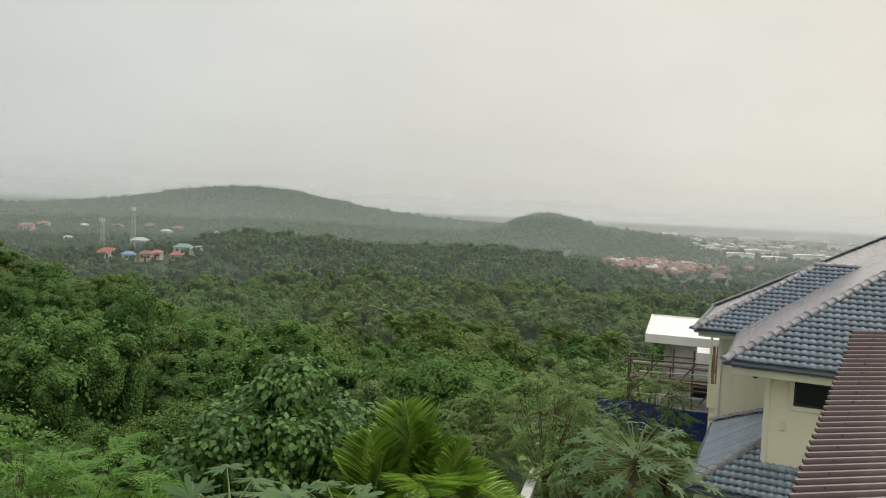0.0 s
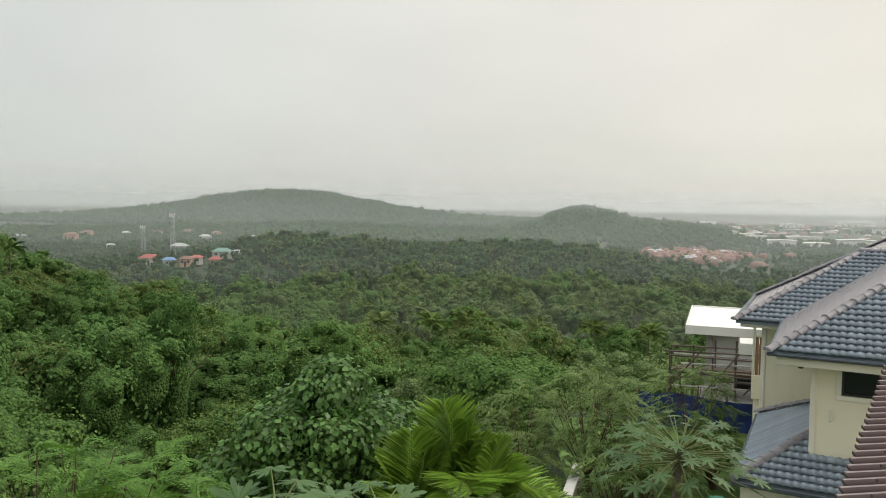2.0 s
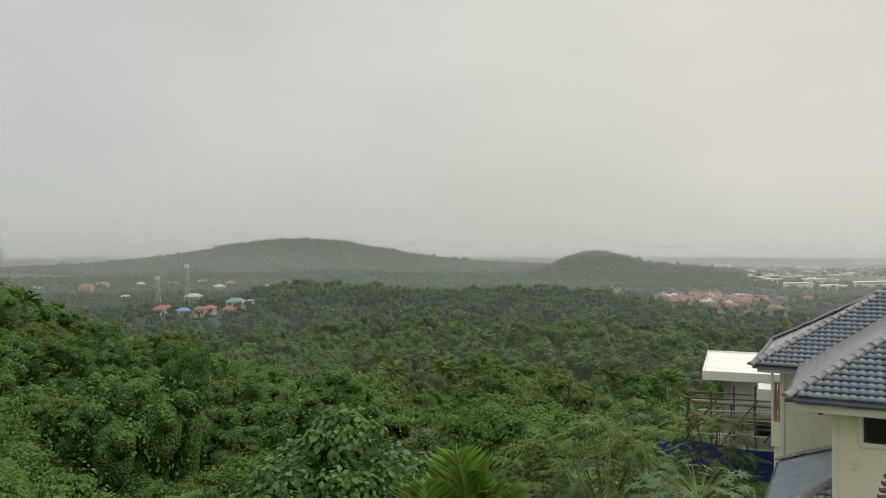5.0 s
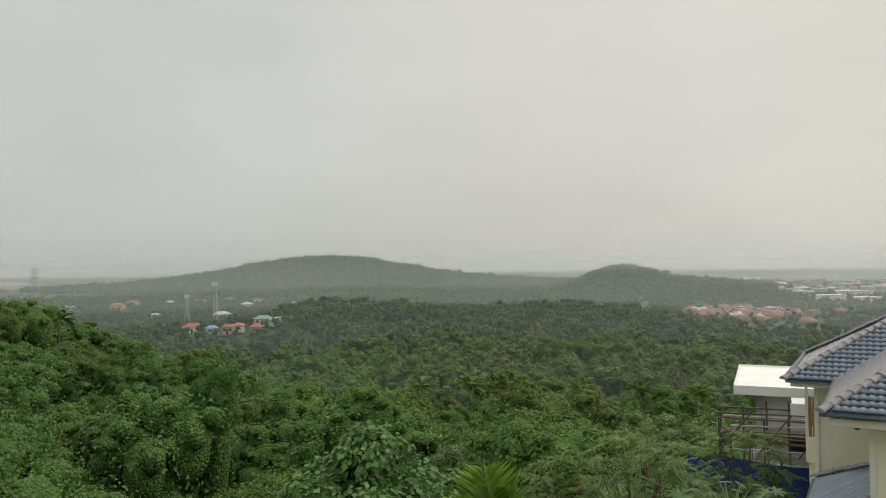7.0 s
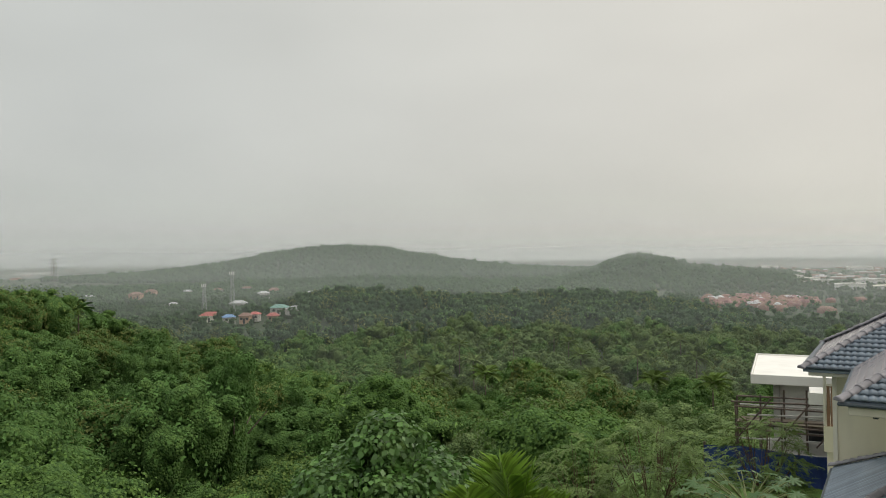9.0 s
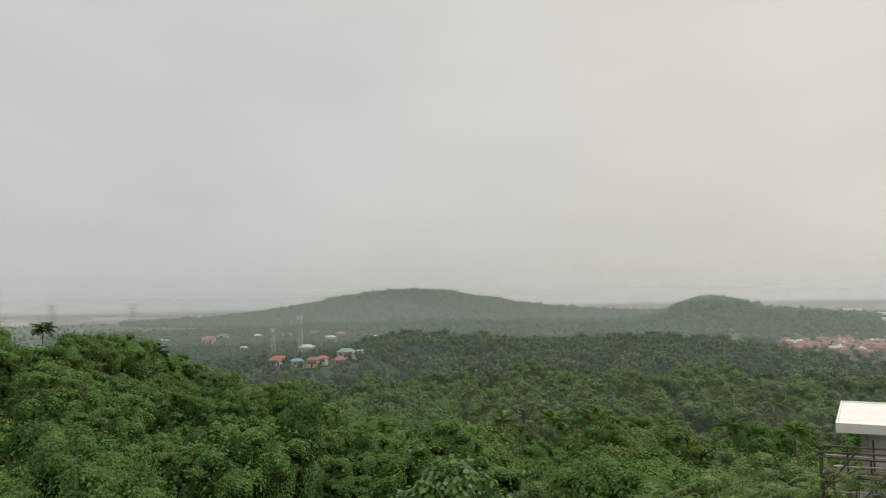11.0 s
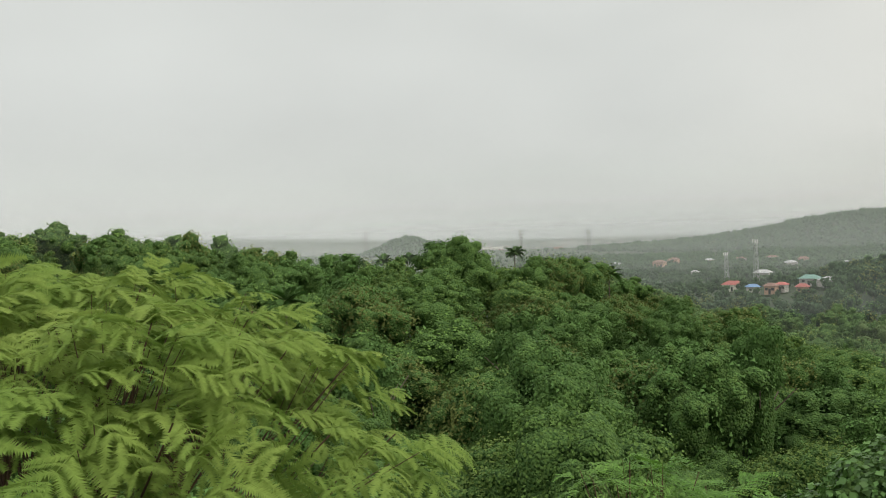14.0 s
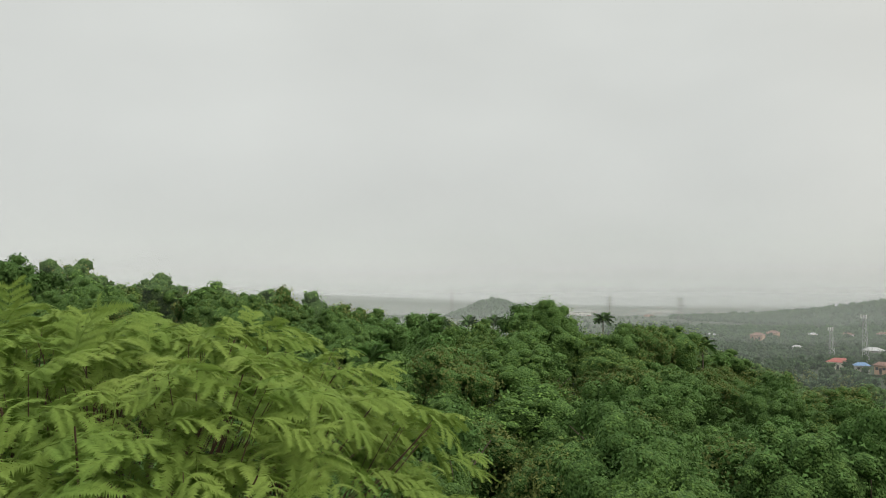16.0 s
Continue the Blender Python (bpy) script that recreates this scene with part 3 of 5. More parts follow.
def village_place(drop, az, h):
    """Distance at which a house of that height on the low ground shows at that drop."""
    d = 450.0
    for _ in range(12):
        d = 0.5 * d + 0.5 * (8.4 - float(land(d * math.sin(radians(az)), d * math.cos(radians(az)))) - h - 1.2) / math.tan(radians(drop))
    return min(max(d, 330), 800)


VILLAGE_AT = []
for _az, _drop, _w, _dp, _h in VILLAGE_SPOTS:
    _d = village_place(_drop, _az, _h)
    VILLAGE_AT.append((_d * math.sin(radians(_az)), _d * math.cos(radians(_az))))
_x, _y = jittered(_rng, 312, 760, -37, -12, 9.5)
_ok = ~behind_tree(_x, _y, VILLAGE_AT, 5.5, 13) & (_rng.random(len(_x)) < 0.9)
_x, _y = _x[_ok], _y[_ok]
scattered("village_wood", "green garden trees between the village houses", _far, _x, _y, land(_x, _y) + 3.2, _rng, 0.5, 1.15, [M_LEAF_FAR, M_LEAF_DARK, M_LEAF_FAR, M_CORE_FAR], 0.6)
_x, _y = jittered(_rng, 300, 900, 10, 38, 11.5)
_ok = (np.hypot(_x, _y) > 425 - 19 * np.maximum(np.degrees(np.arctan2(_x, _y)) - 11, 0)) & (_rng.random(len(_x)) < 0.85 + 0.2 * np.sin(_x * 0.021) * np.cos(_y * 0.017))
_az = np.degrees(np.arctan2(_x, _y))
_ok &= ~((_az > 12) & (_az < 21.5) & (np.hypot(_x, _y) > 430) & (np.hypot(_x, _y) < 600) & (_rng.random(len(_x)) < 0.62))
_x, _y = _x[_ok], _y[_ok]
scattered("plain_edge_wood", "green trees and scrub at the edge of the plain", _far, _x, _y, land(_x, _y) + 1.5, _rng, 0.5, 1.1, [M_LEAF_FAR, M_LEAF_DARK, M_LEAF_FAR, M_CORE_FAR])

# woods on the hills across the plain
_rng = np.random.default_rng(31)
_hill = [crown_arrays(_rng, r, h, n, q, s, 0.2, ICO1, single=True) for r, h, n, q, s in ((6.4, 5.0, 2, 12, 1.5), (5.6, 6.6, 2, 11, 1.4), (7.2, 4.4, 3, 14, 1.5))]
_x, _y = jittered(_rng, 740, 1480, -52, 21, 10.5)
_z = land(_x, _y)
_ok = (_z > -24.5) & (_rng.random(len(_x)) < np.clip((_z + 26) / 3, 0, 1))
_x, _y, _z = _x[_ok], _y[_ok], _z[_ok]
scattered("hill_wood", "hazy green wood covering the far hills", _hill, _x, _y, _z + 2.6, _rng, 0.6, 1.25, [M_LEAF_FAR, M_LEAF_DARK, M_CORE_FAR])
# wood at the foot of the hills
_x, _y = jittered(_rng, 640, 1010, -40, 19.5, 11.5)
_az = np.degrees(np.arctan2(_x, _y))
_ok = (land(_x, _y) < -23) & ((_az < 8) | (np.hypot(_x, _y) > 715 - 6 * np.maximum(_az - 17, 0))) & (_rng.random(len(_x)) < np.clip((_az + 44) / 9, 0, 1))
_x, _y = _x[_ok], _y[_ok]
scattered("foothill_wood", "hazy green wood at the foot of the hills", _hill, _x, _y, land(_x, _y) + 2.0, _rng, 0.55, 1.05, [M_LEAF_FAR, M_LEAF_DARK, M_CORE_FAR])
# scrub and tree belts on the plain
_x, _y = jittered(_rng, 520, 1500, -62, 36, 30)
_keep = np.sin(_x * 0.013 + 1.3) * np.cos(_y * 0.011) + 0.35 * np.sin(_x * 0.05 + _y * 0.03) > 0.05
_x, _y = _x[_keep], _y[_keep]
scattered("plain_wood", "scattered green tree belts on the plain", _hill, _x, _y, land(_x, _y) + 1.5, _rng, 0.35, 0.75, [M_LEAF_FAR, M_LEAF_DARK, M_CORE_FAR])


# ---- mist over the valley and the plain: haze put in as pale see-through sheets ----
def mist_material():
    m = bpy.data.materials.new("mist")
    m.use_nodes = True
    nt, ln = m.node_tree.nodes, m.node_tree.links
    nt.clear()
    out, mix, clear = nt.new("ShaderNodeOutputMaterial"), nt.new("ShaderNodeMixShader"), nt.new("ShaderNodeBsdfTransparent")
    add, dif, tra = nt.new("ShaderNodeMixShader"), nt.new("ShaderNodeBsdfDiffuse"), nt.new("ShaderNodeBsdfTranslucent")
    for n in (dif, tra):
        n.inputs[0].default_value = (0.86, 0.90, 0.935, 1)
    add.inputs[0].default_value = 0.5
    ln.new(dif.outputs[0], add.inputs[1])
    ln.new(tra.outputs[0], add.inputs[2])
    tc, sp, mr, no, mu = nt.new("ShaderNodeTexCoord"), nt.new("ShaderNodeSeparateXYZ"), nt.new("ShaderNodeMapRange"), nt.new("ShaderNodeTexNoise"), nt.new("ShaderNodeMath")
    ln.new(tc.outputs["Object"], sp.inputs[0])
    ln.new(sp.outputs[2], mr.inputs[0])
    mr.interpolation_type = "SMOOTHSTEP"
    mr.inputs[1].default_value, mr.inputs[2].default_value = 1.0, 0.0
    mr.inputs[3].default_value, mr.inputs[4].default_value = 0.0, 1.0
    no.inputs["Scale"].default_value = 3.0
    ln.new(tc.outputs["Object"], no.inputs["Vector"])
    nr = nt.new("ShaderNodeMapRange")
    nr.inputs[3].default_value, nr.inputs[4].default_value = 0.7, 1.3
    ln.new(no.outputs[0], nr.inputs[0])
    mu.operation = "MULTIPLY"
    ln.new(mr.outputs[0], mu.inputs[0])
    ln.new(nr.outputs[0], mu.inputs[1])
    mu2 = nt.new("ShaderNodeMath")
    mu2.operation = "MULTIPLY"
    ln.new(mu.outputs[0], mu2.inputs[0])
    info = nt.new("ShaderNodeObjectInfo")
    ln.new(info.outputs["Alpha"], mu2.inputs[1])
    ln.new(mu2.outputs[0], mix.inputs[0])
    ln.new(clear.outputs[0], mix.inputs[1])
    ln.new(add.outputs[0], mix.inputs[2])
    ln.new(mix.outputs[0], out.inputs[0])
    return m


M_MIST = mist_material()


def mist_curtain(dist, top, thick):
    a = np.radians(np.linspace(-100, 50, 61))
    v = np.concatenate([np.stack([np.sin(a), np.cos(a), 0 * a - 0.4], -1), np.stack([np.sin(a), np.cos(a), 0 * a + 1], -1)])
    n = len(a)
    k = np.arange(n - 1)
    t = np.concatenate([np.stack([k, k + 1, k + 1 + n], -1), np.stack([k, k + 1 + n, k + n], -1)])
    ob = new("mist", mesh_np("mist", v, t, [M_MIST]))
    ob.matrix_world = Matrix.Translation((0, 0, -27)) @ Matrix.Diagonal((dist, dist, top, 1))
    ob.color = (1, 1, 1, thick)
    return tagged(ob, "pale see-through sheet standing in for rain mist", "mist", kind="structure")


for _d, _top, _thick in ((130, 95, 0.055), (270, 105, 0.075), (430, 125, 0.10), (590, 140, 0.13), (1000, 170, 0.17), (1700, 130, 0.40), (3600, 125, 0.5)):
    mist_curtain(_d, _top, _thick)

# ---- the neighbouring house: cream walls, blue tiled hip roofs on two levels ----
PITCH = 0.6
TILE_W, TILE_RUN = 0.14, 0.15
HOUSE = pose(5.47, 13.88, 0, 0, 0, -25)
house = empty("house", HOUSE, "two-storey cream house with wet blue tiled hip roofs", "house")


def tile_mesh(amp=0.018, lip=0.036):
    """One wavy roof tile with a front lip; x across, y up the slope, z out of the roof."""
    n = 6
    xs = np.linspace(-TILE_W / 2, TILE_W / 2, n)
    wave = amp * np.cos((xs / TILE_W) * 2 * np.pi) + amp
    ln = TILE_RUN * math.sqrt(1 + PITCH**2)
    rows = [(0.035, -0.02), (-0.03, lip), (ln, 0.0)]
    v = np.array([(x, y, w * (1 if k else 0.2) + z) for k, (y, z) in enumerate(rows) for x, w in zip(xs, wave)])
    t = []
    for r in range(2):
        for i in range(n - 1):
            a = r * n + i
            t += [(a, a + 1, a + 1 + n), (a, a + 1 + n, a + n)]
    return v, np.array(t)


TILE_V, TILE_T = tile_mesh()
TILE_ME = mesh_np("roof_tile", TILE_V, TILE_T, [M_TILE])


def face_matrix(o, u, v):
    """Maps a roof face's own axes (along the eave, up the slope, outwards) into the house."""
    u, v = Vector(u), Vector(v)
    up = (v + Vector((0, 0, PITCH))).normalized()
    return Matrix((u, up, u.cross(up))).transposed().to_4x4(), Vector(o), u, v


def tiled_face(parent, o, u, v, umax, vmax, inside, singles, data=TILE_ME, corners=TILE_V, name="roof_tile"):
    """Courses of tiles over a roof face. inside(u, v): on the face; singles(u, v): built as tiles of their own."""
    rot, o, u, v = face_matrix(o, u, v)
    if rot.determinant() < 0:
        rot = rot @ Matrix.Diagonal((-1, 1, 1, 1))
    rest, n = [], 0
    for r in range(int(vmax / TILE_RUN) + 1):
        for c in range(int(umax / TILE_W) + 1):
            a, b = (c + 0.5 + 0.5 * 0) * TILE_W, (r + 0.5) * TILE_RUN
            if not inside(a, b):
                continue
            p = o + u * a + v * (r * TILE_RUN) + Vector((0, 0, r * TILE_RUN * PITCH + 0.03))
            m = Matrix.Translation(p) @ rot @ pose(0, 0, RNG.uniform(-0.003, 0.003), RNG.uniform(-0.5, 0.5), RNG.uniform(-0.6, 0.6), RNG.uniform(-0.5, 0.5))
            if singles(a, b) and n < 290:
                ob = part(name, data, None, parent)
                ob.matrix_local = m
                n += 1
            else:
                rest.append(m)
    if rest:
        vs = np.concatenate([corners @ np.array(m.to_3x3()).T + np.array(m.translation) for m in rest])
        ts = np.concatenate([TILE_T + k * len(TILE_V) for k in range(len(rest))])
        tagged(part("roof_tiles", mesh_np("roof_tiles", vs, ts, [M_TILE]), None, parent), kind="stuff")


PANEL = bmesh.new()
box(PANEL, -0.6, 0.6, -0.01, TILE_RUN * math.sqrt(1 + PITCH**2), 0.0, 0.016)
for _v in PANEL.verts:
    if _v.co.y < 0:
        _v.co.z += 0.014
PANEL_ME = bpy.data.meshes.new("roof_panel")
PANEL.to_mesh(PANEL_ME)
PANEL_ME.materials.append(M_TILE_SHEEN)


def smooth_face(parent, o, u, v, umax, vmax, span, data=PANEL_ME):
    """Courses of long flat roof panels over a face; span(b): where the course at run b begins and ends."""
    rot, o, u, v = face_matrix(o, u, v)
    if rot.determinant() < 0:
        rot = rot @ Matrix.Diagonal((-1, 1, 1, 1))
    for r in range(int(vmax / TILE_RUN)):
        lo, hi = span((r + 0.5) * TILE_RUN)
        n = max(1, int((hi - lo) / 1.2))
        w = (hi - lo) / n
        for c in range(n):
            if hi - lo < 0.1:
                continue
            ob = part("roof_panel", data, None, parent)
            p = o + u * (lo + (c + 0.5) * w) + v * (r * TILE_RUN) + Vector((0, 0, r * TILE_RUN * PITCH + 0.03))
            ob.matrix_local = Matrix.Translation(p) @ rot @ pose(0, 0, RNG.uniform(-0.001, 0.001)) @ Matrix.Diagonal((w / 1.2, 1, 1, 1))


STRIP = 0.105
STRIP_ME = mesh_np("roof_sheet", np.array([(x, y, z) for y in (0, 1) for x, z in ((-0.5, 0.0), (-0.32, 0.03), (0.1, 0.03), (0.5, 0.004))]) * [STRIP, 1, 1],
                   np.array([(0, 1, 5), (0, 5, 4), (1, 2, 6), (1, 6, 5), (2, 3, 7), (2, 7, 6)]), [M_TILE])


def ribbed_face(parent, o, u, v, umax, vmax):
    """Narrow ribbed sheets laid side by side, each running up the slope to a hip or the wall."""
    rot, o, u, v = face_matrix(o, u, v)
    if rot.determinant() < 0:
        rot = rot @ Matrix.Diagonal((-1, 1, 1, 1))
    for c in range(int(umax / STRIP)):
        a = (c + 0.5) * STRIP
        run = min(a, umax - a, vmax)
        if run > 0.08:
            ob = part("roof_sheet", STRIP_ME, None, parent)
            ob.matrix_local = Matrix.Translation(o + u * a + Vector((0, 0, 0.03 + RNG.uniform(-0.002, 0.002)))) @ rot @ Matrix.Diagonal((1, run * math.sqrt(1 + PITCH**2), 1, 1))


def cap_mesh():
    n, ln = 8, 0.29
    v, t = [], []
    for y, r, z in ((0, 0.108, 0), (0.016, 0.115, 0), (0.045, 0.108, 0), (0.06, 0.098, 0), (ln, 0.086, 0)):
        v += [(r * math.cos(math.pi * i / n), y, r * math.sin(math.pi * i / n) * 0.75 + z - 0.02) for i in range(n + 1)]
    m = n + 1
    for k in range(4):
        for i in range(n):
            a = k * m + i
            t += [(a, a + m, a + m + 1), (a, a + m + 1, a + 1)]
    t += [(0, i, i + 1) for i in range(1, n)]
    return mesh_np("ridge_cap", v, np.array(t)[:, ::-1], [M_CAP], smooth=False)


CAP_ME = cap_mesh()


def cap_run(parent, a, b):
    """Rounded cap tiles lapped from a up to b along a hip or a ridge."""
    a, b = Vector(a), Vector(b)
    d = b - a
    y = d.normalized()
    x = y.cross(Vector((0, 0, 1))).normalized()
    rot = Matrix((x, y, x.cross(y))).transposed().to_4x4()
    for k in range(max(1, int(d.length / 0.24))):
        ob = part("ridge_cap", CAP_ME, None, parent)
        ob.matrix_local = Matrix.Translation(a + y * (k * 0.24)) @ rot @ pose(0, 0, RNG.uniform(-0.005, 0.008), RNG.uniform(0.5, 2), RNG.uniform(-1.5, 1.5), RNG.uniform(-1, 1))


def plane_part(name, corners, mat, parent, thick=0.06):
    """A flat slab with its upper face on the corners."""
    bm = bmesh.new()
    top = [bm.verts.new(c) for c in corners]
    low = [bm.verts.new((c[0], c[1], c[2] - thick)) for c in corners]
    bm.faces.new(top), bm.faces.new(low[::-1])
    for i in range(len(top)):
        j = (i + 1) % len(top)
        bm.faces.new((top[j], top[i], low[i], low[j]))
    bmesh.ops.recalc_face_normals(bm, faces=bm.faces)
    return part(name, bm, mat, parent)


EAVE, WIDE, DEEP = 5.73, 11.0, 17.5
TOP = EAVE + PITCH * WIDE / 2
W0, WN0, WN1 = -1.06, 4.36, 9.86
WR = (WN1 - WN0) / 2
WE = EAVE - 0.09
WTOP = WE + PITCH * WR
roof = part("roof", boxed(0.35, WIDE - 0.35, 0.35, DEEP - 0.35, EAVE - 0.1, EAVE + 0.05), M_TRIM, house, "wet blue tiled hip roof")
half = WIDE / 2
plane_part("roof_face", [(0, 0, EAVE), (WIDE, 0, EAVE), (half, half, TOP)], M_TILE, roof)
plane_part("roof_face", [(0, DEEP, EAVE), (0, 0, EAVE), (half, half, TOP), (half, DEEP - half, TOP)], M_TILE, roof)
plane_part("roof_face", [(WIDE, 0, EAVE), (WIDE, DEEP, EAVE), (half, DEEP - half, TOP), (half, half, TOP)], M_TILE, roof)
plane_part("roof_face", [(WIDE, DEEP, EAVE), (0, DEEP, EAVE), (half, DEEP - half, TOP)], M_TILE, roof)
tiled_face(roof, (0, 0, EAVE), (1, 0, 0), (0, 1, 0), WIDE, half, lambda a, b: b + 0.02 < a < WIDE - b, lambda a, b: a < 5.2 and b < 3.2)
smooth_face(roof, (0, 0, EAVE), (0, 1, 0), (1, 0, 0), DEEP, half, lambda b: (b, DEEP - b))
cap_run(roof, (-0.05, -0.05, EAVE + 0.03), (half, half, TOP + 0.06))
cap_run(roof, (-0.05, DEEP + 0.05, EAVE + 0.03), (half, DEEP - half, TOP + 0.06))
cap_run(roof, (half, half, TOP + 0.06), (half, DEEP - half, TOP + 0.06))
wing = part("wing_roof", boxed(W0 + 0.35, 1.2, WN0 + 0.35, WN1 - 0.35, EAVE - 0.1, EAVE + 0.02), M_TRIM, house, "smaller tiled hip roof over the side wing")
apex = W0 + WR
plane_part("roof_face", [(W0, WN0, WE), (3.2, WN0, WE), (3.2, WN0 + WR, WTOP), (apex, WN0 + WR, WTOP)], M_TILE, wing)
plane_part("roof_face", [(W0, WN1, WE), (W0, WN0, WE), (apex, WN0 + WR, WTOP)], M_TILE, wing)
plane_part("roof_face", [(3.2, WN1, WE), (W0, WN1, WE), (apex, WN0 + WR, WTOP), (3.2, WN0 + WR, WTOP)], M_TILE, wing)
tiled_face(wing, (W0, WN0, WE), (1, 0, 0), (0, 1, 0), 4.4, WR, lambda a, b: b + 0.02 < a < b - W0 + 0.15, lambda a, b: True)
smooth_face(wing, (W0, WN0, WE), (0, 1, 0), (1, 0, 0), WN1 - WN0, WR, lambda b: (b, WN1 - WN0 - b))
cap_run(wing, (W0 - 0.05, WN0 - 0.05, WE + 0.03), (apex, WN0 + WR, WTOP + 0.05))
cap_run(wing, (W0 - 0.05, WN1 + 0.05, WE + 0.03), (apex, WN0 + WR, WTOP + 0.05))
cap_run(wing, (apex - 0.1, WN0 + WR, WTOP + 0.05), (WR + 0.1, WN0 + WR, WTOP + 0.05))
# gutters, eave beams and soffits
for nm, x0, x1, y0, y1 in (("gutter", 0.0, WIDE, -0.06, 0.05), ("gutter", -0.06, 0.05, -0.06, WN0), ("gutter", W0 - 0.06, 0.0, WN0 - 0.06, WN0 + 0.05), ("gutter", W0 - 0.06, W0 + 0.05, WN0, WN1)):
    part(nm, boxed(x0, x1, y0, y1, EAVE - 0.07, EAVE - 0.005, 0.02), M_GUTTER, roof)
for x0, x1, y0, y1 in ((0.1, WIDE, 0.10, 0.26), (0.10, 0.26, 0.26, WN0), (W0 + 0.1, 0.1, WN0 + 0.1, WN0 + 0.26), (W0 + 0.1, W0 + 0.26, WN0 + 0.26, WN1)):
    part("eave_beam", boxed(x0, x1, y0, y1, EAVE - 0.25, EAVE - 0.102, 0.012), M_TRIM, house)
part("soffit", boxed(0.262, WIDE - 0.1, 0.262, 0.62, EAVE - 0.21, EAVE - 0.16, 0), M_CREAM, house)
part("soffit", boxed(0.262, 0.77, 0.622, WN0 + 0.6, EAVE - 0.21, EAVE - 0.16, 0), M_CREAM, house)
part("soffit", boxed(W0 + 0.262, 0.26, WN0 + 0.262, WN0 + 0.62, EAVE - 0.21, EAVE - 0.16, 0), M_CREAM, house)


def wall_x(parent, x0, x1, y0, y1, z0, z1, holes, mat=M_CREAM):
    """A wall along x with rectangular openings (x0, x1, z0, z1), in upright and level pieces."""
    bm = bmesh.new()
    x = x0
    for a, b, c, d in sorted(holes):
        box(bm, x, a, y0, y1, z0, z1)
        box(bm, a, b, y0, y1, z0, c)
        box(bm, a, b, y0, y1, d, z1)
        x = b
    box(bm, x, x1, y0, y1, z0, z1)
    return part("wall", bm, mat, parent)


def window(parent, x0, x1, y, z0, z1, bars=1, trim=0.09):
    """A framed window in a wall along x; y: the wall's outer face."""
    w = part("window", boxed(x0, x1, y + 0.07, y + 0.10, z0, z1, 0), M_GLASS, parent, "dark reflecting window")
    for a, b, c, d in ((x0 - trim, x1 + trim, z1, z1 + trim), (x0 - trim, x1 + trim, z0 - trim, z0), (x0 - trim, x0, z0, z1), (x1, x1 + trim, z0, z1)):
        part("window_trim", boxed(a, b, y - 0.035, y + 0.05, c, d, 0.008), M_TRIM, w, "pale moulded surround")
    for a, b, c, d in ((x0, x1, z1 - 0.04, z1), (x0, x1, z0, z0 + 0.04), (x0, x0 + 0.04, z0 + 0.04, z1 - 0.04), (x1 - 0.04, x1, z0 + 0.04, z1 - 0.04)):
        part("window_frame", boxed(a, b, y + 0.02, y + 0.068, c, d, 0.004), M_DARK, w)
    for k in range(bars):
        c = x0 + (x1 - x0) * (k + 1) / (bars + 1)
        part("window_bar", boxed(c - 0.02, c + 0.02, y + 0.024, y + 0.066, z0 + 0.04, z1 - 0.04, 0.004), M_DARK, w)
    return w


WF = 0.62
wall_x(house, 0.75, 10.4, WF, WF + 0.2, 3.0, EAVE - 0.15, [(1.21, 2.85, 4.92, 5.40)])
window(house, 1.21, 2.85, WF, 4.92, 5.40)
part("wall", boxed(0.75, 0.95, WF + 0.202, 5.0, 3.0, EAVE - 0.15, 0), M_CREAM, house)
part("corner_trim", boxed(0.70, 0.80, WF - 0.04, WF + 0.25, 3.0, EAVE - 0.22, 0.01), M_TRIM, house)
sd = part("side_door", boxed(0.715, 0.745, WF + 0.55, WF + 1.5, 4.0, 5.45, 0), M_GLASS, house, "dark glazed side door")
part("door_frame", boxed(0.69, 0.74, WF + 0.42, WF + 0.545, 3.9, 5.5, 0.01), M_TRIM, sd)
part("door_frame", boxed(0.69, 0.74, WF + 1.505, WF + 1.62, 3.9, 5.5, 0.01), M_TRIM, sd)
wall_x(house, -0.46, 0.745, 4.98, 5.18, 2.6, EAVE - 0.15, [])
part("corner_trim", boxed(-0.50, -0.40, 4.94, 5.10, 2.6, EAVE - 0.22, 0.01), M_TRIM, house)
part("wall", boxed(-0.46, -0.26, 5.182, 9.4, 0.0, EAVE - 0.15, 0), M_CREAM, house)
part("wall", boxed(10.2, 10.4, WF + 0.202, 16.9, 0.0, EAVE - 0.15, 0), M_CREAM, house)
part("wall", boxed(-0.26, 10.198, 16.7, 16.9, 0.0, EAVE - 0.15, 0), M_CREAM, house)
# bay with curtained window and parapet on the wing's flank
bay = part("bay", boxed(-0.92, -0.47, 7.6, 9.2, 2.95, 3.65, 0.02), M_CREAM, house, "cream bay with a curtained window")
for k in range(4):
    part("curtain", boxed(-0.84 + 0.095 * k, -0.755 + 0.095 * k, 7.64 + 0.02 * (k % 2), 7.68 + 0.02 * (k % 2), 3.65, 4.75, 0.012), M_CURTAIN, bay, "brown hanging curtain")
part("post", boxed(-0.92, -0.85, 7.6, 7.7, 3.652, 5.55, 0.008), M_TRIM, bay)
part("window_bar", boxed(-0.848, -0.47, 7.58, 7.63, 4.75, 4.81, 0.006), M_TRIM, bay)
part("bay_column", boxed(-0.85, -0.5, 7.7, 8.2, 0.0, 2.948, 0.02), M_CREAM, bay)
lamp = part("wall_lamp", boxed(1.02, 1.08, WF - 0.09, WF - 0.002, 4.42, 4.62, 0.015), M_TRIM, house, "small pale wall lamp")
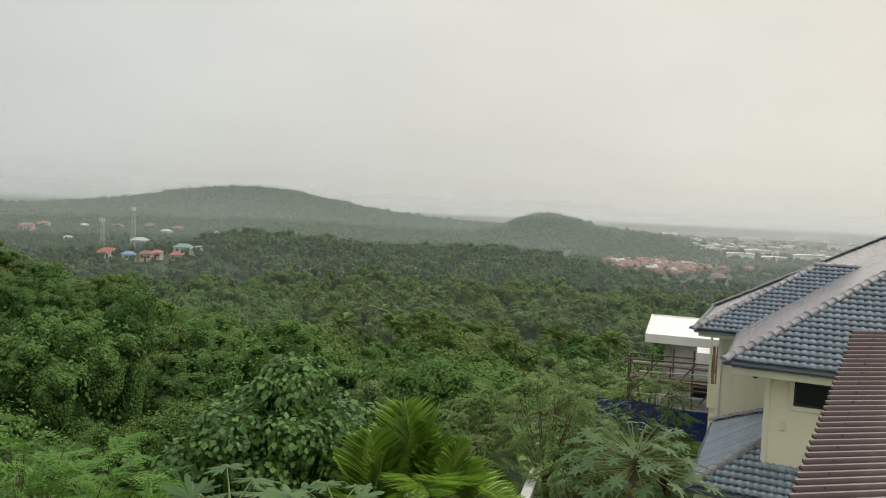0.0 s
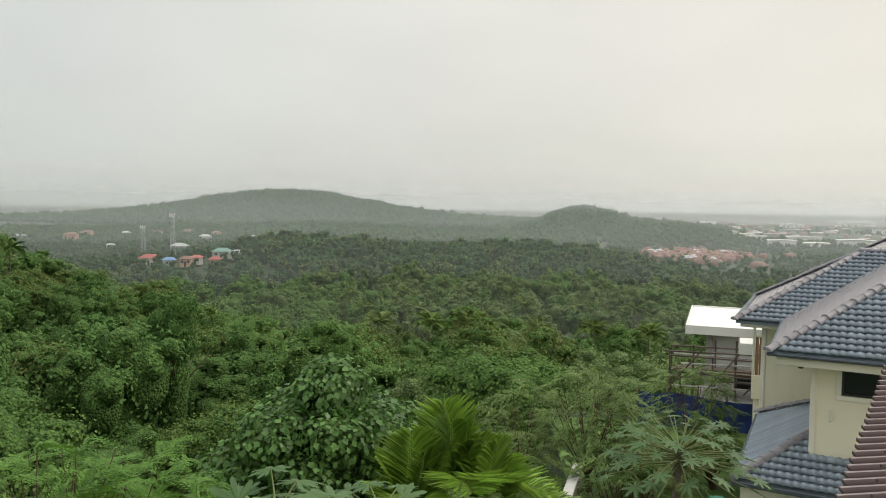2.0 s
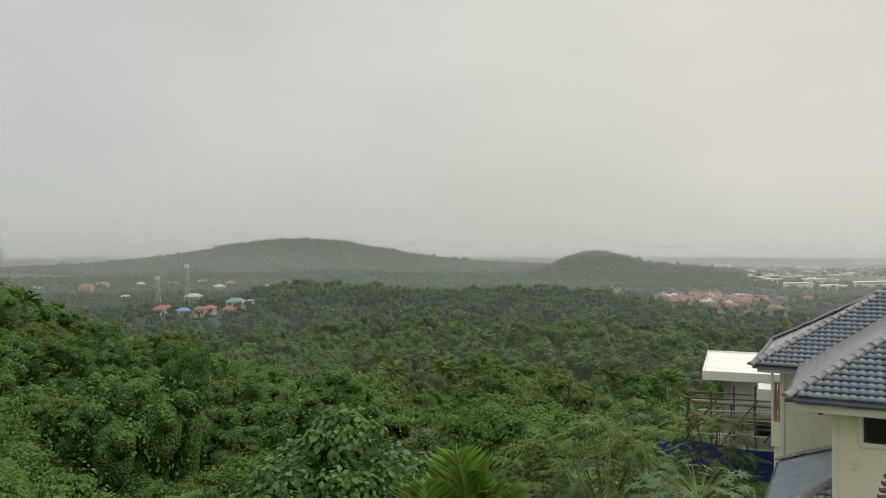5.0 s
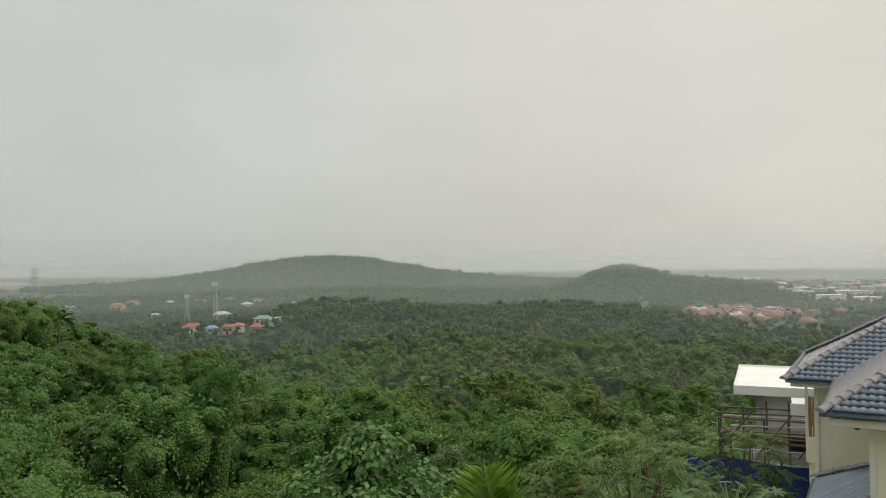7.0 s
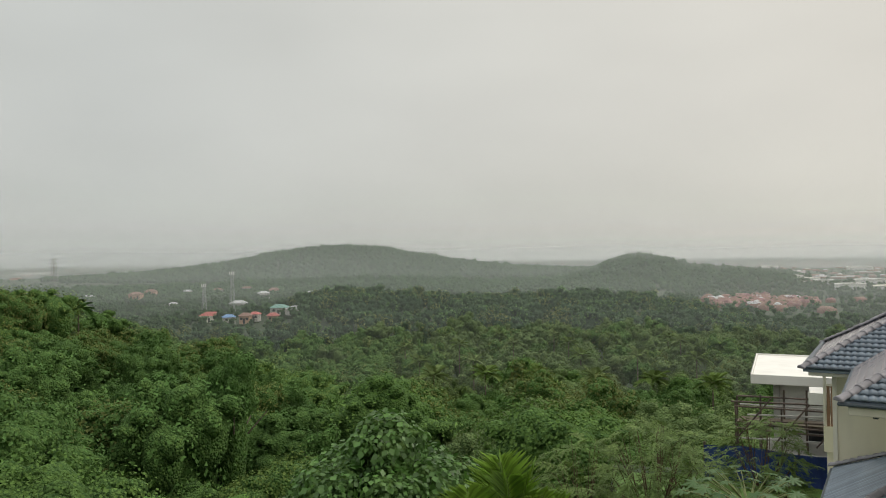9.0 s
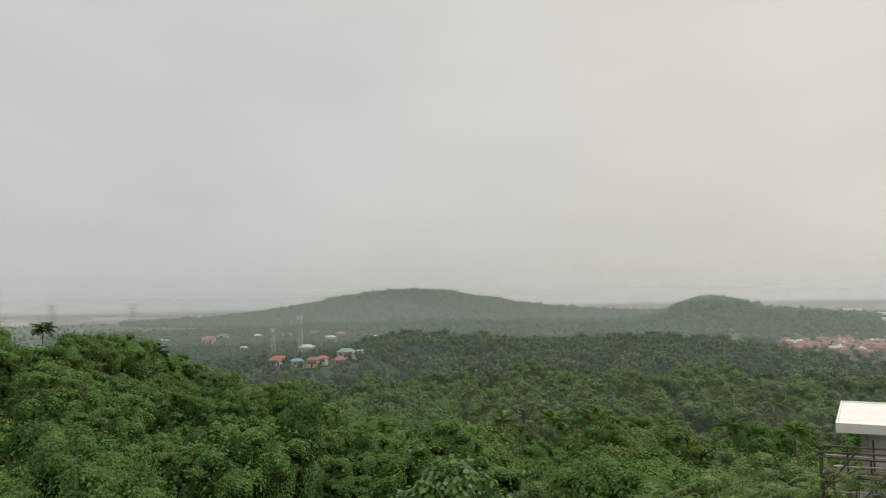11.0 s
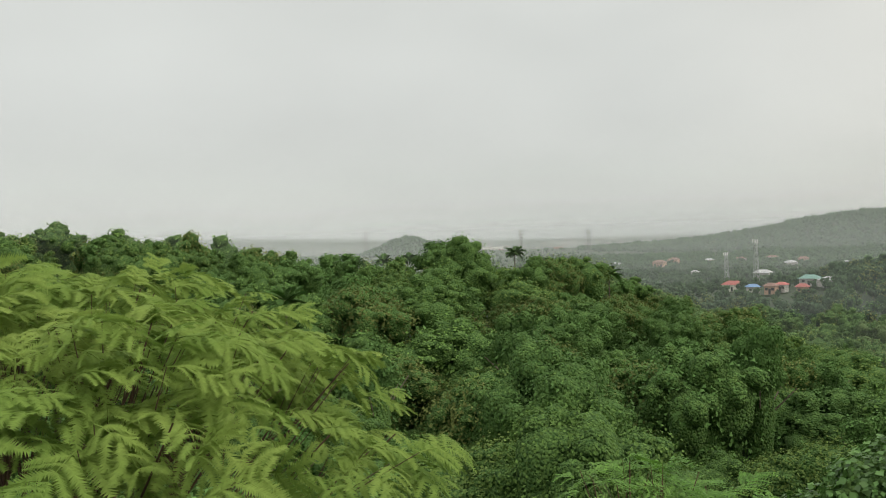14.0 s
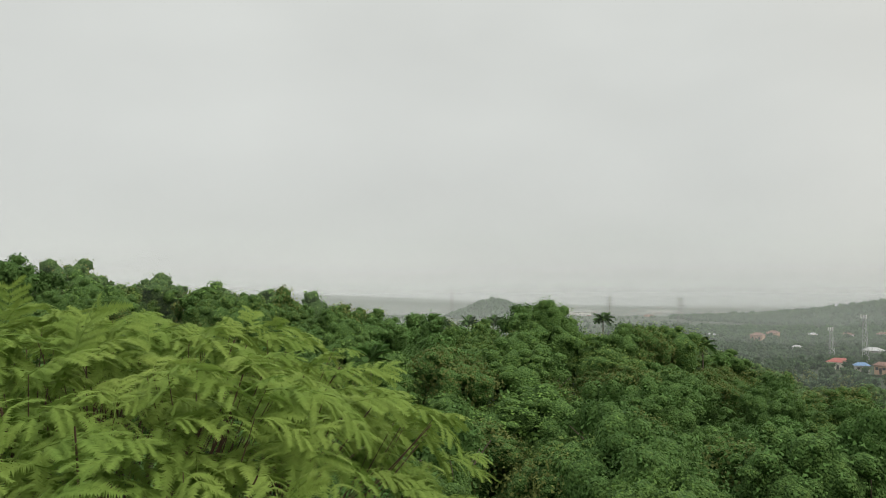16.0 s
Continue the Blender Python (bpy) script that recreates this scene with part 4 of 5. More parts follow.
camr = part("wall_camera", boxed(0.46, 0.56, 0.70, 0.86, EAVE - 0.40, EAVE - 0.31, 0.02), M_DARK, house, "small dark fixture under the soffit")

# lower storey with its skirt roof
LE, LX0, LN0, LN1 = 3.25, -0.52, -0.15, 4.95
low = part("lower_roof", boxed(LX0 + 0.3, 0.73, LN0 + 0.3, LN1 - 0.4, LE - 0.1, LE - 0.02, 0), M_TRIM, house, "lower blue tiled skirt roof, shining wet")
RW = 0.75 - LX0
plane_part("roof_face", [(LX0, LN0, LE), (WIDE - 0.5, LN0, LE), (WIDE - 0.5, WF, LE + PITCH * (WF - LN0)), (LX0 + WF - LN0, WF, LE + PITCH * (WF - LN0))], M_TILE, low)
plane_part("roof_face", [(LX0, LN1, LE), (LX0, LN0, LE), (LX0 + RW, LN0 + RW, LE + PITCH * RW), (LX0 + RW, LN1 - RW, LE + PITCH * RW)], M_TILE, low)
plane_part("roof_face", [(0.75, LN1, LE), (LX0, LN1, LE), (0.75, LN1 - RW, LE + PITCH * RW)], M_TILE, low)
plane_part("roof_face", [(LX0 + WF - LN0, WF, LE + PITCH * (WF - LN0)), (0.75, WF, LE + PITCH * (WF - LN0)), (0.75, LN0 + RW, LE + PITCH * RW)], M_TILE, low)
tiled_face(low, (LX0, LN0, LE), (1, 0, 0), (0, 1, 0), 8, RW, lambda a, b: b - 0.02 < a and (b < WF - LN0 or a < RW - 0.04), lambda a, b: a < 5)
ribbed_face(low, (LX0, LN0, LE), (0, 1, 0), (1, 0, 0), LN1 - LN0, RW)
cap_run(low, (LX0 - 0.03, LN0 - 0.03, LE + 0.05), (0.76, LN0 + RW, LE + PITCH * RW + 0.06))
cap_run(low, (LX0 - 0.03, LN1 + 0.03, LE + 0.05), (0.76, LN1 - RW, LE + PITCH * RW + 0.06))
part("gutter", boxed(LX0, 10.5, LN0 - 0.06, LN0 + 0.04, LE - 0.11, LE - 0.01, 0.02), M_GUTTER, low)
part("gutter", boxed(LX0 - 0.06, LX0 + 0.04, LN0 - 0.06, LN1, LE - 0.11, LE - 0.01, 0.02), M_GUTTER, low)
part("eave_beam", boxed(LX0 + 0.1, 10.4, LN0 + 0.1, LN0 + 0.3, LE - 0.4, LE - 0.142, 0.01), M_TRIM, house)
part("eave_beam", boxed(LX0 + 0.1, LX0 + 0.3, LN0 + 0.302, LN1, LE - 0.4, LE - 0.142, 0.01), M_TRIM, house)
wall_x(house, 0.0, 10.2, 0.15, 0.35, 0, LE - 0.11, [(1.35, 2.4, 1.3, 2.3)])
window(house, 1.35, 2.4, 0.15, 1.3, 2.3)
part("wall", boxed(0.0, 0.2, 0.352, 4.97, 0, LE - 0.11, 0), M_CREAM, house)
part("floor", boxed(0.2, 10.2, 0.35, 16.7, -0.15, 0.02, 0), M_CONCRETE, house)

# ---- the brown ribbed metal roof beside the terrace ----
PORCH = pose(3.24, 6.43, 0, 0, 0, math.degrees(math.atan2(0.208, 0.978)))
porch = empty("metal_roof", PORCH, "brown ribbed metal roof with fixing screws", "roof")
RUN, RISE, RIB = 2.23, 0.47, 0.0743


def rib_mesh(length):
    """One step of the ribbed sheet: a flat ledge and a leaning face; x along the rib."""
    prof = [(0.0, -0.006), (0.040, 0.0325), (0.042, 0.034), (RIB + 0.002, 0.0335), (RIB + 0.002, 0.0), (0.02, -0.02)]
    n = len(prof)
    v = [(x, y, z) for x in (0, length) for y, z in prof]
    t = []
    for i in range(n):
        j = (i + 1) % n
        t += [(i, i + n, j + n), (i, j + n, j)]
    for i in range(1, n - 1):
        t += [(0, i, i + 1), (n, n + i + 1, n + i)]
    # the upward ledge faces take the brown with the sky's light painted in
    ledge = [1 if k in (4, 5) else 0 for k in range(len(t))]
    return mesh_np("rib", v, t, [M_BROWN, M_LEDGE_LIT], ledge)


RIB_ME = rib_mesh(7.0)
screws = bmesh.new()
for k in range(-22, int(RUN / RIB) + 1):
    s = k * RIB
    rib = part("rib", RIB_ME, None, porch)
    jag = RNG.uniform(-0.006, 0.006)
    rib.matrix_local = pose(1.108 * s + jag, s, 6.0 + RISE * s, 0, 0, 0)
    if k % 2 == 0:
        for off in (0.30, 1.25, 2.2):
            tube(screws, (1.108 * s + off, s + 0.02, 6.02 + RISE * s), (1.108 * s + off, s + 0.02, 6.04 + RISE * s), 0.009, 0.007, 6)
part("screw", screws, M_DARK, porch)
part("rafter", boxed(2.9, 3.0, -1.5, RUN, 5.0, 5.2, 0), M_DARK, porch)
part("wall", boxed(3.0, 9.3, RUN - 0.1, RUN + 0.1, 0.0, 6.0 + RISE * RUN - 0.03, 0), M_CREAM, porch)
part("wall", boxed(1.6, 9.3, -1.45, -1.3, 0.0, 5.25, 0), M_CREAM, porch)

# ---- plants close to the terrace ----
def curve_points(base, heading, rise, length, droop, n):
    """Points along an arching stalk."""
    s = np.linspace(0, 1, n)
    h = np.array([math.cos(heading), math.sin(heading)])
    out = length * s * math.cos(rise)
    z = length * s * math.sin(rise) - droop * length * s**2
    return np.stack([base[0] + h[0] * out, base[1] + h[1] * out, base[2] + z], -1)


def rod_arrays(pts, r0, r1, seg=5):
    """A tapered rod through points."""
    pts = np.asarray(pts, float)
    n = len(pts)
    d = unit(np.gradient(pts, axis=0))
    a = unit(np.cross(d, [0.3, 0.2, 1.0]))
    b = np.cross(d, a)
    r = np.linspace(r0, r1, n)[:, None]
    ring = [pts + r * (a * math.cos(k * 2 * math.pi / seg) + b * math.sin(k * 2 * math.pi / seg)) for k in range(seg)]
    v = np.stack(ring, 1).reshape(-1, 3)
    t = []
    for i in range(n - 1):
        for k in range(seg):
            p, q = i * seg + k, i * seg + (k + 1) % seg
            t += [(p, q, q + seg), (p, q + seg, p + seg)]
    return v, np.array(t)


def feather_leaf(rng, length, pairs, leaflets, droop):
    """A twice-feathered leaf: a stalk with pairs of side stalks that carry fine leaflets. Grows along +x."""
    pieces = []
    s = np.linspace(0, 1, 6)
    mid = np.stack([length * s, 0 * s, 0.10 * length * s - droop * length * s**2], -1)
    v, t = rod_arrays(mid, 0.005, 0.002, 3)
    pieces.append((v, t, 1))
    for k in range(pairs):
        f = 0.2 + 0.8 * k / (pairs - 1)
        o = np.array([np.interp(f, s, mid[:, i]) for i in range(3)])
        for sd in (-1, 1):
            pl = length * (0.60 - 0.22 * abs(f - 0.5)) * rng.uniform(0.75, 1.2)
            ang = rng.uniform(0.4, 1.15)
            d = np.array([math.cos(ang), sd * math.sin(ang), rng.uniform(-0.15, 0.2)])
            nx = unit(np.array([-d[1], d[0], rng.uniform(-0.35, 0.35)]))
            sag = pl * (0.25 + droop * 0.7) * rng.uniform(0.6, 1.3)
            if leaflets > 8:
                # fine leaflets, each broad where it joins the side stalk and pointed at its end
                u = ((np.arange(leaflets) + 0.5) / leaflets)[:, None]
                q = o + d * pl * u - np.array([0, 0, sag]) * u**2
                run = (d * pl - 2 * np.array([0, 0, sag]) * u) / leaflets
                reach = pl * 0.24 * np.sin(np.pi * (0.12 + 0.8 * u)) ** 0.5 * rng.uniform(0.85, 1.15, (leaflets, 1))
                for e in (-1, 1):
                    tip = q + (nx * e + d * 0.45 - np.array([0, 0, 0.3]) + rng.normal(size=(leaflets, 3)) * 0.08) * reach
                    pieces.append((np.stack([q - run * 0.55, q + run * 0.55, tip], 1).reshape(-1, 3), np.arange(leaflets * 3).reshape(-1, 3), 0))
                continue
            u = (np.arange(leaflets) + 0.7) / leaflets
            p = o + d * pl * u[:, None] - np.array([0, 0, sag]) * (u[:, None] ** 2)
            w = pl / leaflets * 0.85
            for e in (-1, 1):
                ll = pl * 0.17 * (1 - 0.45 * np.abs(u - 0.45)) * rng.uniform(0.9, 1.1, leaflets)
                a = nx * e + d * 0.55 + np.array([0, 0, -0.12])
                lv, lt = leaf_arrays(p, np.repeat(a[None], leaflets, 0), np.repeat([[0, 0, 1.0]], leaflets, 0), ll, np.full(leaflets, w * 1.9), 0.1)
                lt = np.arange(leaflets)[:, None] * 4 + [0, 1, 2]
                pieces.append((lv, lt, 0))
    return join_arrays(pieces)


def placed(v, m):
    return v @ np.array(m.to_3x3()).T + np.array(m.translation)


def frame_to(d, up):
    x = Vector(d).normalized()
    y = Vector(up).cross(x).normalized()
    return Matrix((x, y, x.cross(y))).transposed().to_4x4()


def feather_tree(name, label, base, centre, radii, count, size, seed, lit, mat=M_FERN, low=-0.15):
    """A spreading tree of feathery leaves on reddish twigs. centre and radii of the crown; base: the trunk's foot."""
    rng = np.random.default_rng(seed)
    root = empty(name, pose(*base), label, "tree")
    kinds = [feather_leaf(rng, size, 5, lit, d) for d in (0.2, 0.32, 0.45, 0.55, 0.7)]
    c = np.array(centre) - np.array(base)
    rad = np.array(radii)
    leaves, wood = [], []
    fork = np.array([c[0] * 0.9, c[1] * 0.9, c[2] - rad[2] * 1.1])
    v, t = rod_arrays([(0, 0, -0.3), fork * 0.5 + [0.1, 0, 0], fork], 0.12, 0.08, 7)
    wood.append((v, t, 0))
    limbs = []
    limb_count = 46 if lit > 8 else 18
    for k in range(limb_count):
        u = (k + 0.5) / limb_count
        el, az = math.asin(1 - u * 0.95), k * 2.399
        tip = c + rad * 0.9 * np.array([math.cos(el) * math.cos(az), math.cos(el) * math.sin(az), math.sin(el)])
        mid = fork * 0.45 + tip * 0.55 + rng.uniform(-0.15, 0.15, 3) - [0, 0, 0.1]
        s = np.linspace(0, 1, 7)[:, None]
        pts = (1 - s) ** 2 * fork + 2 * s * (1 - s) * mid + s**2 * tip
        v, t = rod_arrays(pts, 0.022, 0.005, 5)
        wood.append((v, t, 0))
        limbs.append(pts)
    for k in range(count):
        u = (k + 0.5) / count
        el = math.asin(max(-0.98, min(1, 1 - u * (1 - low))))
        az = k * 2.39996 + rng.uniform(-0.2, 0.2)
        nrm = np.array([math.cos(el) * math.cos(az), math.cos(el) * math.sin(az), math.sin(el)])
        # the crown opens here and there on its flanks, where the twigs show
        if lit > 8 and nrm[2] < 0.62 and noise.noise(Vector(nrm * 4.2) + Vector((3.1, 0, 0))) > 0.12:
            continue
        bumpy = 0.86 + 0.16 * noise.noise(Vector(nrm * 2.6)) + rng.uniform(-0.20, 0.06)
        p = c + rad * nrm * bumpy
        d = nrm * [1, 1, 0.15] + rng.normal(size=3) * [0.6, 0.6, 0.25] + [0.1, 0.2, 0.0]
        up = nrm * 0.5 + [0, 0, 1] + rng.normal(size=3) * 0.25
        m = Matrix.Translation(p) @ frame_to(d, up)
        v, t, mi = kinds[int(rng.integers(5))]
        s = rng.uniform(0.65, 1.25)
        leaves.append((placed(v * s, m), t, mi))
        if k % 3 == 0:
            limb = limbs[int(np.argmin([np.linalg.norm(q[4] - p) for q in limbs]))]
            v, t = rod_arrays([limb[3], (limb[4] + p) / 2 - [0, 0, 0.06], p], 0.008, 0.003, 3)
            wood.append((v, t, 0))
    vs = np.concatenate([q[0] for q in leaves])
    off = np.cumsum([0] + [len(q[0]) for q in leaves[:-1]])
    ts = np.concatenate([q[1] + o for q, o in zip(leaves, off)])
    ms = np.concatenate([q[2] for q in leaves])
    part("crown", mesh_np("crown", vs, ts, [mat, mat], ms), None, root)
    v, t, m = join_arrays(wood)
    part("trunk", mesh_np("trunk", v, t, [M_FERN_STEM]), None, root)
    return root


def gz(x, y):
    return float(land(x, y))


feather_tree("feathery_tree", "bright yellow-green feathery tree with drooping leaves beside the terrace", (-5.4, 1.4, gz(-5.4, 1.4)), (-6.2, 1.3, 6.64), (3.5, 3.4, 1.75), 1750, 0.31, 5, 19, M_FERN, 0.05)


def palm(name, label, base, crown, fronds, length, seed, leaflets=26, width=0.045, mat=M_PALM, rise0=0.35):
    """A palm: ringed stem, arching fronds with two rows of long leaflets, each frond a part."""
    rng = np.random.default_rng(seed)
    root = empty(name, pose(*base), label, "palm")
    top = np.array(crown) - np.array(base)
    v, t = rod_arrays([top * s + [0, 0, -0.3 * (1 - s)] for s in np.linspace(0, 1, 8)], 0.13, 0.09, 8)
    part("trunk", mesh_np("trunk", v, t, [M_BARK]), None, root)
    for k in range(fronds):
        az = k * 2.399 + rng.uniform(-0.25, 0.25)
        young = k / fronds
        rise = rise0 + 1.05 * young + rng.uniform(-0.1, 0.1)
        ln = length * rng.uniform(0.8, 1.1)
        pts = curve_points(top, az, rise, ln, 0.5 - 0.36 * young, 14)
        pieces = [(*rod_arrays(pts, 0.02, 0.004, 4), 1)]
        d = unit(np.gradient(pts, axis=0))
        for sd in (-1, 1):
            f = np.linspace(0.14, 0.99, leaflets)
            o = np.stack([np.interp(f, np.linspace(0, 1, 14), pts[:, i]) for i in range(3)], -1)
            dd = np.stack([np.interp(f, np.linspace(0, 1, 14), d[:, i]) for i in range(3)], -1)
            side = unit(np.cross(dd, [0, 0, 1.0])) * sd
            al = side + dd * (0.4 + 0.45 * f[:, None]) + np.array([0, 0, 1.0]) * (0.5 - 0.25 * rng.random((leaflets, 1)))
            ll = ln * 0.42 * np.sin(np.pi * (0.12 + 0.8 * f)) * rng.uniform(0.85, 1.1, leaflets)
            # each leaflet bends once, so that its tip hangs
            v1, t1 = leaf_arrays(o, al, np.cross(al, side) + [0, 0, 1.0], ll, np.full(leaflets, width), 0.3)
            v1 = v1.reshape(-1, 4, 3)
            v1[:, 2, 2] -= ll * 0.16
            pieces.append((v1.reshape(-1, 3), t1, 0))
        v, t, m = join_arrays(pieces)
        part("frond", mesh_np("frond", v, t, [mat, M_STALK], m), None, root)
    return root


def place_at(az, d):
    return d * math.sin(radians(az)), d * math.cos(radians(az))


for _az, _d, _z, _n, _s in ((-1.6, 13.0, 3.05, 10, 3), (-5.0, 12.6, 2.6, 7, 4), (0.9, 12.9, 2.75, 7, 6)):
    _x, _y = place_at(_az, _d)
    palm("areca_palm", "bright green feather palm with arching fronds in a clump", (_x, _y, gz(_x, _y)), (_x, _y, _z), _n, 2.15, _s, 44, 0.03, M_PALM, 0.72)


def papaya_leaf(rng, size):
    """A broad seven-lobed leaf, each lobe cut into points; the stalk joins at the origin, lobes spread in the xy plane."""
    outline = []
    lobes = 7
    for k in range(lobes):
        a = (k - (lobes - 1) / 2) * 0.78
        ln = size * (1.0 - 0.09 * abs(k - 3)) * rng.uniform(0.9, 1.05)
        for da, f in ((-0.34, 0.40), (-0.25, 0.70), (-0.18, 0.60), (-0.12, 0.86), (0, 1.0), (0.12, 0.86), (0.18, 0.60), (0.25, 0.70), (0.34, 0.40)):
            outline.append((a + da, ln * f))
    v = [(0, 0, 0)]
    for a, r in outline:
        v.append((math.cos(a) * r, math.sin(a) * r, -0.28 * r * r / size + 0.06 * size * math.cos(a * 8.05)))
    t = [(0, i, i + 1) for i in range(1, len(v) - 1)]
    return np.array(v), np.array(t)


def papaya(name, label, base, top, leaves, size, stalk, seed):
    rng = np.random.default_rng(seed)
    root = empty(name, pose(*base), label, "papaya tree")
    c = np.array(top) - np.array(base)
    v, t = rod_arrays([c * s + [0.04 * math.sin(6 * s), 0, -0.3 * (1 - s)] for s in np.linspace(0, 1, 9)], 0.10, 0.06, 8)
    part("trunk", mesh_np("trunk", v, t, [M_BARK]), None, root)
    for k in range(leaves):
        az = k * 2.399 + rng.uniform(-0.2, 0.2)
        u = k / leaves
        rise = -0.15 + 1.0 * u + rng.uniform(-0.12, 0.12)
        ln = stalk * (1.1 - 0.45 * u) * rng.uniform(0.85, 1.15)
        pts = curve_points(c - [0, 0, 0.25 * (1 - u)], az, rise, ln, 0.12, 7)
        pieces = [(*rod_arrays(pts, 0.013, 0.007, 4), 1)]
        d = unit(pts[-1] - pts[-2])
        lv, lt = papaya_leaf(rng, size * rng.uniform(0.75, 1.1) * (1 - 0.3 * u))
        up = np.array([0, 0, 1.0]) + rng.normal(size=3) * 0.25 + d * 0.15
        pieces.append((placed(lv, Matrix.Translation(pts[-1]) @ frame_to(d * [1, 1, 0.3] - [0, 0, 0.25], up)), lt, 0))
        v, t, m = join_arrays(pieces)
        part("leaf", mesh_np("leaf", v, t, [M_PAPAYA, M_STALK], m), None, root)
    fruit = bmesh.new()
    for k in range(7):
        a = k * 0.9
        bmesh.ops.create_uvsphere(fruit, u_segments=7, v_segments=5, radius=0.07, matrix=Matrix.Translation(c + np.array([math.cos(a) * 0.12, math.sin(a) * 0.12, -0.3 - 0.06 * k])) @ Matrix.Diagonal((1, 1, 1.5, 1)))
    part("fruit", fruit, M_STALK, root)
    return root


_x, _y = place_at(15.6, 12.3)
papaya("papaya_tree", "papaya tree with grey-green lobed leaves in the yard", (_x, _y, gz(_x, _y)), (_x, _y, 4.5), 78, 0.26, 1.1, 8)
_x, _y = place_at(-15.5, 6.4)
papaya("papaya_tree", "young papaya with broad pale-veined leaves", (_x, _y, gz(_x, _y)), (_x, _y, 5.75), 15, 0.42, 0.55, 9)
_x, _y = place_at(-7.5, 6.9)
papaya("papaya_tree", "young papaya with broad pale-veined leaves", (_x, _y, gz(_x, _y)), (_x, _y, 5.5), 15, 0.40, 0.5, 10)


def leaf_mound(name, label, category, base, radius, height, lobes, leaves, size, mat, seed, droop=0.8, flat=1.0):
    """A dense mound of leaves over hidden growth, on a stem."""
    rng = np.random.default_rng(seed)
    root = empty(name, pose(base[0], base[1], base[2]), label, category)
    v, t, m = crown_arrays(rng, radius, height, lobes, leaves, size, droop, ICO2, 1.2 if flat == 1 else 1.3, flat)
    top = part("foliage", mesh_np("foliage", v, t, [mat, M_CORE], m), None, root)
    top.location = (0, 0, base[3])
    part("trunk", trunk_bmesh(max(base[3], 0.5), 0.12, rng), M_BARK, root)
    return root


def mound_at(name, label, category, az, d, topz, radius, height, lobes, leaves, size, mat, seed, droop=0.8, flat=1.0):
    x, y = place_at(az, d)
    g = gz(x, y)
    return leaf_mound(name, label, category, (x, y, g - 0.1, topz - g - height * 0.95), radius, height, lobes, leaves, size, mat, seed, droop, flat)


mound_at("vine_mound", "tree smothered in heart-leaved vines", "vine", -12.6, 16.5, 4.75, 2.1, 2.6, 20, 4600, 0.15, M_VINE, 41, 1.2)
mound_at("vine_mound", "low tree smothered in heart-leaved vines", "vine", -8.5, 17.5, 3.9, 1.9, 2.2, 18, 3800, 0.15, M_VINE, 42, 1.2)
for _az, _d, _z, _r, _h, _s in ((8.8, 20.0, 4.2, 1.3, 1.5, 51), (11.8, 18.5, 3.0, 1.2, 1.5, 52), (3.2, 19.0, 2.8, 1.3, 1.6, 53), (16.4, 24.0, 3.6, 1.3, 1.3, 54), (17.8, 23.0, 2.1, 0.8, 0.9, 65), (11.2, 22.0, 3.1, 1.2, 1.3, 64), (4.0, 22.0, 3.2, 1.5, 1.6, 55), (7.2, 14.5, 2.75, 0.95, 1.2, 66), (1.0, 11.0, 3.9, 0.9, 1.1, 56), (-5.0, 9.6, 4.4, 1.0, 1.1, 57), (-20.5, 9.5, 4.7, 1.1, 1.2, 58), (13.6, 20.5, 2.0, 1.2, 1.2, 59), (-1.0, 16.5, 2.9, 1.7, 1.6, 60)):
    _x, _y = place_at(_az, _d)
    feather_tree("moringa_tree", "slender tree with airy light-green foliage at the yard's edge", (_x, _y, gz(_x, _y)), (_x, _y, _z - _h), (_r, _r, _h), 125, 0.40, _s, 6, M_LIGHT, -0.6)
for _az, _d, _z, _r, _s in ((-31.0, 8.5, 6.0, 1.3, 61), (-25.5, 9.0, 5.5, 1.2, 62), (-22, 8.0, 5.0, 0.9, 63)):
    _x, _y = place_at(_az, _d)
    feather_tree("feathery_shrub", "fine-leaved feathery shrub below the terrace", (_x, _y, gz(_x, _y)), (_x, _y, _z - _r), (_r, _r, _r), 130, 0.36, _s, 7, M_FERN2, -0.5)


def banana(name, label, base, leaves, length, seed):
    """A clump of broad upright leaves, each a folded blade along a curved midrib."""
    rng = np.random.default_rng(seed)
    root = empty(name, pose(*base), label, "banana plant")
    for k in range(leaves):
        pts = curve_points((0, 0, 0.0), k * 2.1 + rng.uniform(-0.4, 0.4), 1.25 + rng.uniform(-0.15, 0.2), length * rng.uniform(0.8, 1.1), 0.25, 10)
        d = unit(np.gradient(pts, axis=0))
        side = unit(np.cross(d, [0, 0, 1.0]))
        s = np.linspace(0, 1, 10)
        w = 0.19 * np.sqrt(np.clip(np.sin(np.pi * np.clip((s - 0.35) / 0.66, 0, 1)), 0, 1))[:, None]
        up = np.cross(side, d)
        v = np.concatenate([pts, pts + side * w + up * w * 0.35, pts - side * w + up * w * 0.35])
        i = np.arange(9)
        t = np.concatenate([np.stack([i, i + 10, i + 11], -1), np.stack([i, i + 11, i + 1], -1), np.stack([i, i + 1, i + 21], -1), np.stack([i, i + 21, i + 20], -1)])
        rv, rt = rod_arrays(pts, 0.03, 0.006, 5)
        v, t, m = join_arrays([(v, t, 0), (rv, rt, 1)])
        part("leaf", mesh_np("leaf", v, t, [M_PALM, M_STALK], m), None, root)
    return root


for _az, _d, _s in ((8.6, 15.0, 1), (9.6, 15.6, 2), (8.9, 16.4, 3)):
    _x, _y = place_at(_az, _d)
    banana("banana_plant", "young banana plant with broad bright leaves by the garden wall", (_x, _y, 0.0), 6, 2.3, _s)

